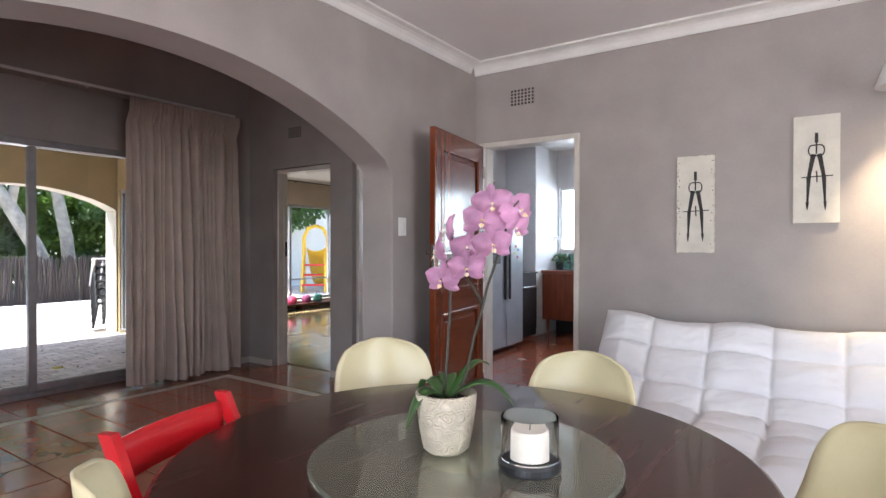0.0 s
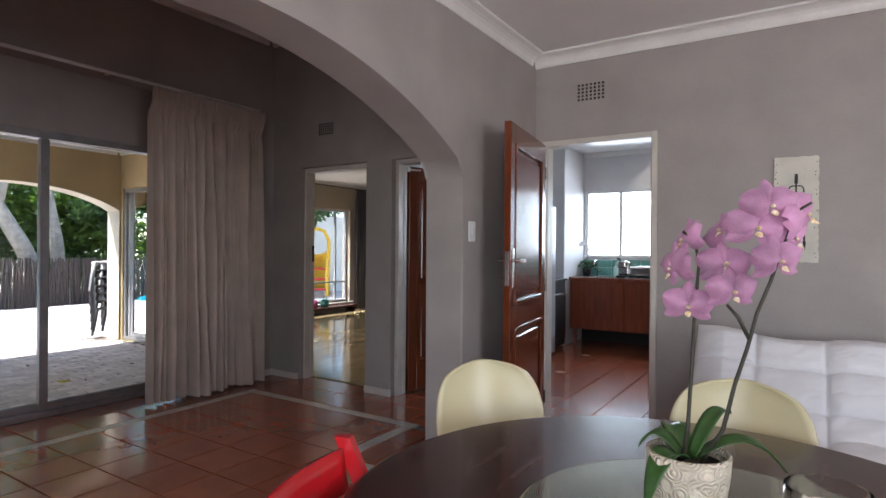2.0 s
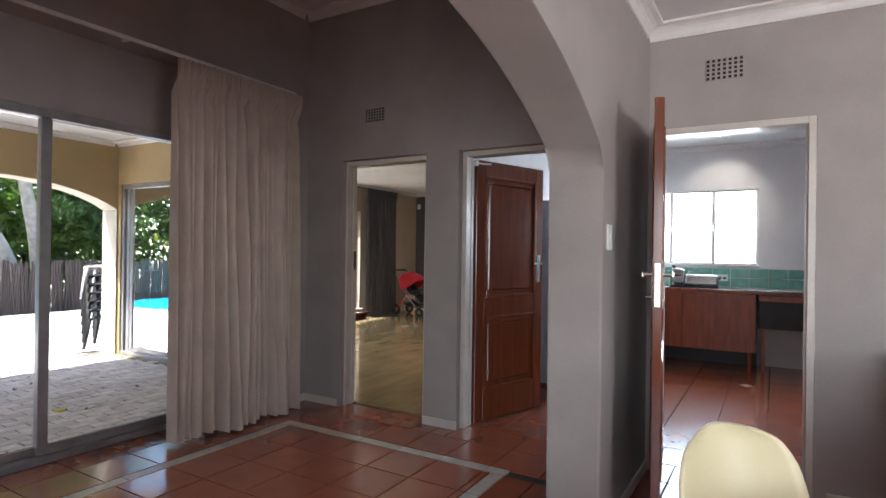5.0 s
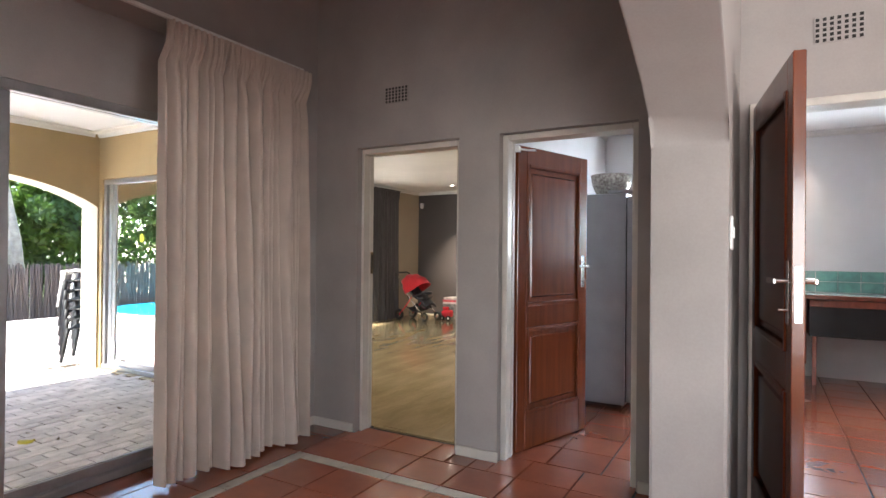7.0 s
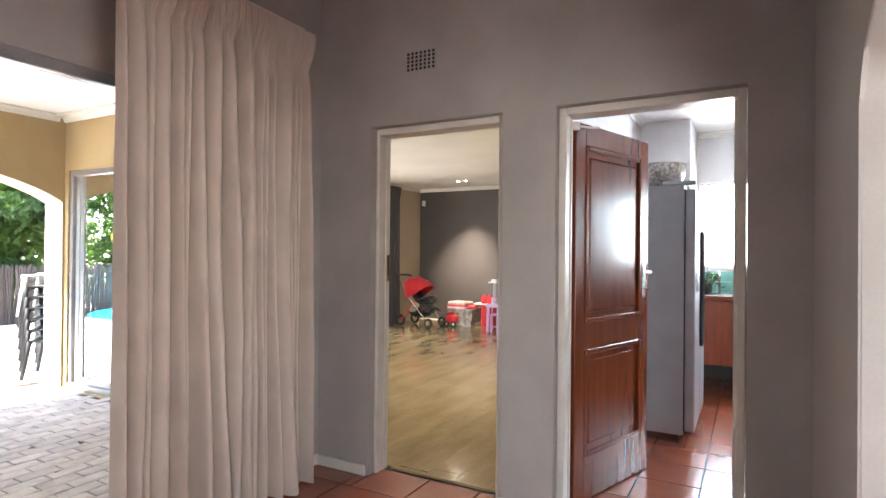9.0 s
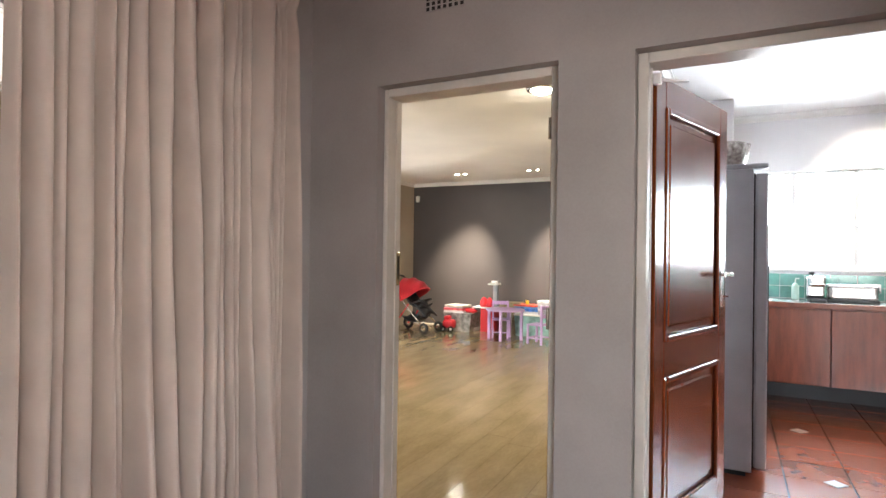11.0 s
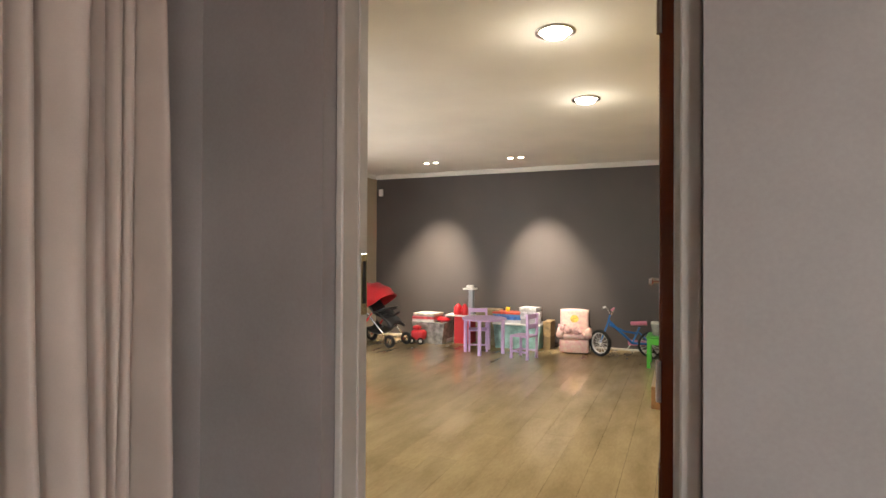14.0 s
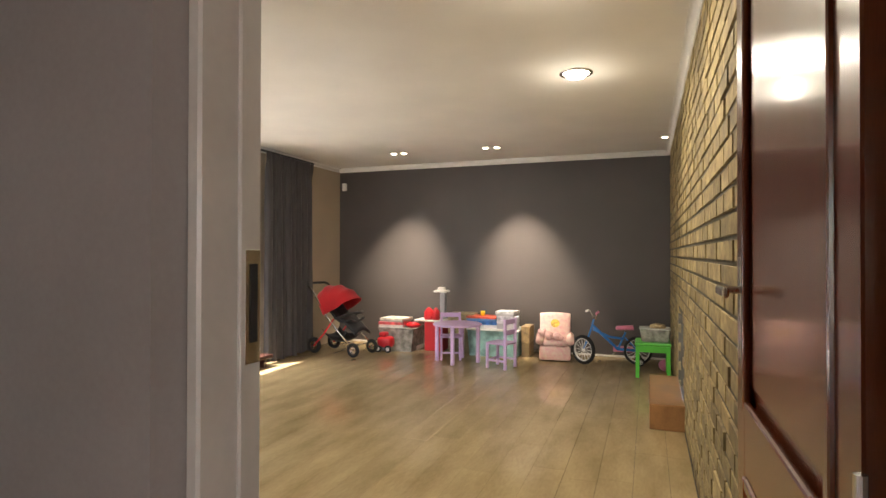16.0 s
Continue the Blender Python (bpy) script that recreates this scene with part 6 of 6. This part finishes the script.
tree(-15.6, 6.6, [([(0, 0.15, 0), (0, 0.0, 1.6), (0, -0.3, 3.2), (0.1, -0.5, 5.2)], [0.17, 0.15, 0.12, 0.08]), ([(0, -0.2, 3.0), (0.3, 0.6, 4.6)], [0.1, 0.05])],
     M_BARK, cloud(0, 0, 5.5, 2.0, 2.2, 0.9, 18, 0.5, 0.9), 4000, M_FOLIAGE, "slim pale-trunked garden tree behind the fence", 2)
tree(-17.0, 9.0, [([(0, 0, 0), (0.1, 0.2, 1.5), (0, 0.1, 3.0), (0, -0.3, 4.5)], [0.13, 0.11, 0.08, 0.05]), ([(0.1, 0.2, 1.4), (0, -0.5, 2.2), (0, -1.0, 2.6)], [0.06, 0.05, 0.03]), ([(0.05, 0.2, 1.8), (0, 0.9, 2.7), (0, 1.4, 3.0)], [0.06, 0.05, 0.03])],
     M_BARKD, cloud(0, 0, 3.2, 0.8, 2.0, 1.3, 26, 0.35, 0.7), 6000, M_FOLIAGE, "dark-stemmed shrub tree with drooping leaves", 3)
ob = leaves("shrubbery", [(x, y, z, r) for (x, y, z, r) in cloud(-19.5, 2.0, 2.9, 0.9, 17, 3.2, 290, 0.6, 1.1)], 90000, 0.12, M_FOLIAGE, None, 6)
tagged(ob, "dense dark green garden shrubbery", "shrubs", kind="stuff")
ob = leaves("bright_shrubbery", cloud(-17.8, 8.0, 2.2, 0.4, 1.3, 0.8, 16, 0.4, 0.7) + cloud(-18.3, 3, 3.4, 0.4, 12, 1.2, 26, 0.3, 0.6) + cloud(-19.0, -3, 1.7, 0.5, 12, 1.1, 70, 0.5, 0.8), 30000, 0.11, M_FOLIAGE2, None, 7)
tagged(ob, "sunlit yellow-green shrubs behind the fence", "shrubs", kind="stuff")
ob = leaves("hedge", cloud(-12.0, 10.2, 3.4, 1.2, 1.8, 1.3, 40, 0.4, 0.8), 12000, 0.10, M_FOLIAGE, None, 8)
tagged(ob, "leafy branches over the garden wall", "shrubs", kind="stuff")
structure("wall_garden", box(-13.0, -12.8, 8.4, 16.0, -0.16, 2.3), surface("white_garden_wall", (0.72, 0.70, 0.66), 0.85, 0.06, 2, 0.15, 60), "white garden boundary wall")
M_YEL = surface("yellow_slide_plastic", (0.80, 0.48, 0.02), 0.35, 0.05, 5)
sl = thing("garden_slide", (-11.3, 11.4, -0.03, 0, 0, 40), "yellow and red plastic garden slide", "slide")
part("chute", sheet(lambda u, v: ((u - 0.5) * 0.5, -0.7 + 1.5 * v, 1.05 * (1 - v) ** 1.3 + 0.08 + 0.10 * abs(2 * u - 1) ** 3), 8, 14, 0.02), M_YEL, sl, smooth=True)
for sx in (-1, 1):
    part("side_frame", tube([(sx * 0.32, -0.75, 0), (sx * 0.32, -0.75, 1.5), (sx * 0.2, -0.75, 1.75), (0, -0.75, 1.82)], 0.05, 10), M_YEL, sl, smooth=True)
    part("side_panel", extrude_poly([(-1.4, 0.0), (-0.75, 0.0), (-0.75, 1.0), (-1.1, 1.0)], "x", sx * 0.30 - 0.025, sx * 0.30 + 0.025), M_YEL, sl)
for k in range(3):
    part("step", box(-0.3, 0.3, -1.35 + 0.2 * k, -1.2 + 0.2 * k, 0.2 + 0.26 * k, 0.25 + 0.26 * k, 0.01), M_TOYRED, sl)

# ---- tiles, boards, bricks and pavers ----


def piece_mesh(name, w, d, h, bevel):
    bm = box(-w / 2, w / 2, -d / 2, d / 2, -h, 0)
    top = [v for v in bm.verts if v.co.z > -0.0001]
    for v in top:
        v.co.x -= math.copysign(bevel, v.co.x)
        v.co.y -= math.copysign(bevel, v.co.y)
    me = bpy.data.meshes.new(name)
    bm.to_mesh(me)
    bm.free()
    return me


def lay(name, me, mat, parent, x, y, z, rot=0, tilt=0.0):
    if not me.materials:
        me.materials.append(mat)
    ob = new(name, me)
    ob.matrix_world = pose(x, y, z, random.uniform(-tilt, tilt), random.uniform(-tilt, tilt), rot)
    ob.parent = parent
    return ob


random.seed(11)
PITCH = 0.322
floor_living = tagged(new("floor_living"), "glazed terracotta tile floor with a cream border strip", "floor", kind="structure")
floor_dining = tagged(new("floor_dining"), "glazed terracotta tile floor of the dining room", "floor", kind="structure")
floor_kitchen = tagged(new("floor_kitchen"), "glazed terracotta tile floor of the kitchen", "floor", kind="structure")
SX0, SX1, SY1, SY0 = -4.025, -2.195, 3.335, 2.56   # border strip: outer edges
SW = 0.088


def rects_minus(rect, cutters):
    """rect less the cutters, as rectangles."""
    out = [rect]
    for c in cutters:
        nxt = []
        for r in out:
            if c[0] >= r[1] or c[1] <= r[0] or c[2] >= r[3] or c[3] <= r[2]:
                nxt.append(r)
                continue
            if c[0] > r[0]:
                nxt.append((r[0], c[0], r[2], r[3]))
            if c[1] < r[1]:
                nxt.append((c[1], r[1], r[2], r[3]))
            a, b = max(r[0], c[0]), min(r[1], c[1])
            if c[2] > r[2]:
                nxt.append((a, b, r[2], c[2]))
            if c[3] < r[3]:
                nxt.append((a, b, c[3], r[3]))
        out = nxt
    return [r for r in out if r[1] - r[0] > 0.012 and r[3] - r[2] > 0.012]


MESHES = {}


def tile_at(name, r, mat, parent, gap=0.007, h=0.011, bevel=0.0015, tilt=0.12):
    w, d = round(r[1] - r[0] - gap, 3), round(r[3] - r[2] - gap, 3)
    if w < 0.01 or d < 0.01:
        return
    key = (name, mat.name, w, d)
    if key not in MESHES:
        MESHES[key] = piece_mesh(name, w, d, h, bevel)
    lay(name, MESHES[key], mat, parent, (r[0] + r[1]) / 2, (r[2] + r[3]) / 2, 0.0, 0, tilt)


strips = [(SX0, SX0 + SW, -2.9, SY1), (SX0 + SW, SX1 + 0.0, SY1 - SW, SY1), (SX1 - SW, SX1, SY0 - SW, SY1 - SW), (SX1, 1.6, SY0 - SW, SY0)]
for s in strips:
    vertical = s[3] - s[2] > s[1] - s[0]
    a = s[3] if vertical else s[0]
    end = s[2] if vertical else s[1]
    while (a - end > 0.02) if vertical else (end - a > 0.02):
        b = max(a - PITCH, end) if vertical else min(a + PITCH, end)
        tile_at("border_tile", (s[0], s[1], b, a) if vertical else (a, b, s[2], s[3]), M_STRIP, floor_living, 0.005)
        a = b
wall_blocks = [(AW, AE, ARCH_N, 4.1), (AW, AE, -3, ARCH_S), (-3.13, -2.845, WY, WB), (-5, -3.965, WY, WB), (-2.01, -1.475, WY, WB), (-0.655, 4, WY, WB)]
for i in range(-2, 26):
    for j in range(-10, 4):
        x0, y0 = SX0 - PITCH + i * PITCH + (SW if i > 0 else 0), SY1 + j * PITCH - (SW if j < 0 else 0)
        r = (max(x0, -4.59), min(x0 + PITCH, 1.9), max(y0, -2.2), min(y0 + PITCH, WB - 0.03))
        if i <= 0 and j == -1:
            r = (r[0], r[1], r[2], SY1)
        if i == 1 and j >= 0:
            r = (SX0, r[1], r[2], r[3])
        if r[1] <= r[0] or r[3] <= r[2]:
            continue
        cut = strips + wall_blocks + ([(-5, LX, 3.05, 4.2)])
        for q in rects_minus(r, cut):
            tile_at("floor_tile", q, M_TERRA, floor_living if q[1] < AW + 0.2 else floor_dining)
# the tiles out of the walk's way, joined
V, F = [], []
for i in range(-2, 26):
    for j in range(-21, 4):
        x0, y0 = SX0 - PITCH + i * PITCH + (SW if i > 0 else 0), SY1 + j * PITCH - (SW if j < 0 else 0)
        for lim in ((-4.59, 3.39, -2.99, SY1 - 10 * PITCH - SW), (1.9, 3.39, SY1 - 10 * PITCH - SW, WY)):
            r = (max(x0, lim[0]), min(x0 + PITCH, lim[1]), max(y0, lim[2]), min(y0 + PITCH, lim[3]))
            if r[1] - r[0] < 0.02 or r[3] - r[2] < 0.02:
                continue
            for q in rects_minus(r, strips + wall_blocks + [(AE, 4, -3.2, -2.2)]):
                a, b, c, d = q[0] + 0.0035, q[1] - 0.0035, q[2] + 0.0035, q[3] - 0.0035
                k = len(V)
                V += [(a, c, -0.011), (b, c, -0.011), (b, d, -0.011), (a, d, -0.011), (a, c, 0.0), (b, c, 0.0), (b, d, 0.0), (a, d, 0.0)]
                F += [tuple(k + n for n in f) for f in ((4, 5, 6, 7), (0, 1, 5, 4), (1, 2, 6, 5), (2, 3, 7, 6), (3, 0, 4, 7))]
me = bpy.data.meshes.new("far_tiles")
me.from_pydata(V, [], F)
me.materials.append(M_TERRA)
ob = new("far_tiles", me)
ob.parent = floor_dining
tagged(ob, "glazed terracotta tiles of the rest of the floor", kind="stuff")
for i in range(0, 14):
    for j in range(0, 12):
        x0, y0 = -2.91 + i * 0.338, 3.96 + j * 0.328
        r = (x0, x0 + 0.338, y0, min(y0 + 0.328, 7.89))
        if j == 0:
            for q in rects_minus(r, [(-4, -2.84, 3, WB), (-2.015, -1.47, 3, WB), (-0.66, 4, 3, WB)]):
                tile_at("floor_tile", q, M_TERRA, floor_kitchen)
            continue
        tile_at("floor_tile", r, M_TERRA, floor_kitchen)
for cx, cy in ((-2.06, 6.66), (-1.08, 6.63), (-1.98, 5.60), (-0.4, 6.64)):
    q = new("inset_tile", piece_mesh("inset_tile", 0.085, 0.085, 0.004, 0.001))
    q.data.materials.append(M_STRIP)
    q.matrix_world = pose(cx, cy, 0.0042, 0, 0, 45)
    q.parent = floor_kitchen
splash = tagged(new("trim_splashback"), "teal glass tile splashback above the worktop", "splashback", kind="structure")
for i in range(22):
    for j in range(2):
        ob = new("splash_tile", MESHES.setdefault("splash", piece_mesh("splash_tile", 0.196, 0.110, 0.008, 0.001)))
        if not ob.data.materials:
            ob.data.materials.append(M_TEAL)
        ob.matrix_world = pose(-2.51 + 0.2 * i + 0.1, 7.8905, 0.918 + 0.057 + 0.1145 * j, 90, 0, 0)
        ob.parent = splash

# laminate boards
random.seed(5)
floor_play = tagged(new("floor_playroom"), "glossy pale oak laminate board floor", "floor", kind="structure")
bw, bl = 0.194, 1.28
x = -7.76
while x < -3.16:
    y = 4.03 - random.uniform(0, bl)
    while y < 10.7:
        r = (max(x, -7.75), min(x + bw, -3.165), max(y, 4.03), min(y + bl, 10.695))
        if r[3] - r[2] > 0.03 and r[1] - r[0] > 0.02:
            tile_at("board", r, M_OAK, floor_play, 0.0006, 0.0095, 0.0003, 0.0)
        y += bl
    x += bw
structure("threshold_strip", box(-3.925, -3.18, 4.0, 4.03, -0.011, 0.003), M_OAK, "oak threshold strip in the doorway")
baseboard("baseboard_play_north", -7.74, -3.17, 10.684, 10.699, 0.022)

# face bricks
random.seed(8)
wall_brick = tagged(new("wall_brick"), "yellow-brown face-brick wall of the playroom", "wall", kind="structure")
BL, BH = 0.228, 0.0835
bm_rest = bmesh.new()
brick_me = piece_mesh("brick", BL - 0.013, BH - 0.013, 0.022, 0.003)
half_me = piece_mesh("brick", BL / 2 - 0.013, BH - 0.013, 0.022, 0.003)
count = 0
for row in range(30):
    z = 0.012 + BH * (row + 0.5)
    if z > H_PLAY - 0.06:
        break
    y = WB + 0.03 - (BL / 2 if row % 2 else 0)
    while y < 10.68:
        yc = y + BL / 2
        if yc > WB + 0.08 and yc < 10.62 and not (7.90 < yc < 8.80 and z < 0.84):
            off = random.uniform(-0.002, 0.004)
            m = Matrix.Translation((-3.163 + off, yc, z)) @ Matrix.Rotation(radians(-90), 4, "Y") @ Matrix.Rotation(radians(90), 4, "Z") @ pose(0, 0, 0, random.uniform(-0.6, 0.6), random.uniform(-0.6, 0.6), random.uniform(-0.5, 0.5))
            if yc < 7.0 and 0.55 < z < 2.2 and count < 300:
                ob = new("brick", brick_me)
                if not brick_me.materials:
                    brick_me.materials.append(M_BRICK)
                ob.matrix_world = m
                ob.parent = wall_brick
                count += 1
            else:
                vs = [bm_rest.verts.new(m @ v.co) for v in brick_me.vertices]
                for p in brick_me.polygons:
                    bm_rest.faces.new([vs[k] for k in p.vertices])
        y += BL
M_BRICK2 = M_BRICK.copy()
nn, ll = M_BRICK2.node_tree.nodes, M_BRICK2.node_tree.links
gi = nn.new("ShaderNodeNewGeometry")
ll.new(gi.outputs["Random Per Island"], [k for k in nn if k.bl_idname == "ShaderNodeMapRange"][0].inputs["Value"])
ob = part("brick_courses", bm_rest, M_BRICK2, wall_brick)
tagged(ob, "yellow-brown face bricks in running bond", kind="stuff")

# brick pavers
random.seed(14)
pav = tagged(new("pavement_patio"), "pale clay brick paving of the patio in running bond", "paving", kind="structure")
bm_rest = bmesh.new()
PL, PW = 0.222, 0.108
pm = piece_mesh("paver", PL - 0.006, PW - 0.006, 0.03, 0.003)
pm.materials.append(M_PAVER)
count = 0
i = 0
x = -4.72 - PW / 2
while x > -13.0:
    y = -3.0 + (PL / 2 if i % 2 else 0)
    while y < 12.0:
        yc = y + PL / 2
        inside = yc < 4.08 or x < AX - AT - 0.04
        blocked = AX - AT - 0.08 < x < AX + 0.06 and (yc > 3.8 or 1.15 < yc < 1.72 or yc < -1.0)
        wet = ((x + 12.6) / 2.2) ** 2 + ((yc + 1.0) / 2.1) ** 2 < 1
        if inside and not blocked and not wet:
            if x > -6.55 and 1.5 < yc < 4.0 and count < 300:
                lay("paver", pm, M_PAVER, pav, x, yc, random.uniform(-0.002, 0.001), 90, 0.5)
                count += 1
            else:
                zz = random.uniform(-0.003, 0.001)
                m = pose(x, yc, zz, random.uniform(-0.5, 0.5), random.uniform(-0.5, 0.5), 90)
                vs = [bm_rest.verts.new(m @ v.co) for v in pm.vertices]
                for p in pm.polygons:
                    bm_rest.faces.new([vs[k] for k in p.vertices])
        y += PL
    x -= PW
    i += 1
M_PAVER2 = M_PAVER.copy()
nn, ll = M_PAVER2.node_tree.nodes, M_PAVER2.node_tree.links
gi = nn.new("ShaderNodeNewGeometry")
ll.new(gi.outputs["Random Per Island"], [k for k in nn if k.bl_idname == "ShaderNodeMapRange"][0].inputs["Value"])
ob = part("paving_courses", bm_rest, M_PAVER2, pav)
tagged(ob, "pale clay pavers in running bond", kind="stuff")
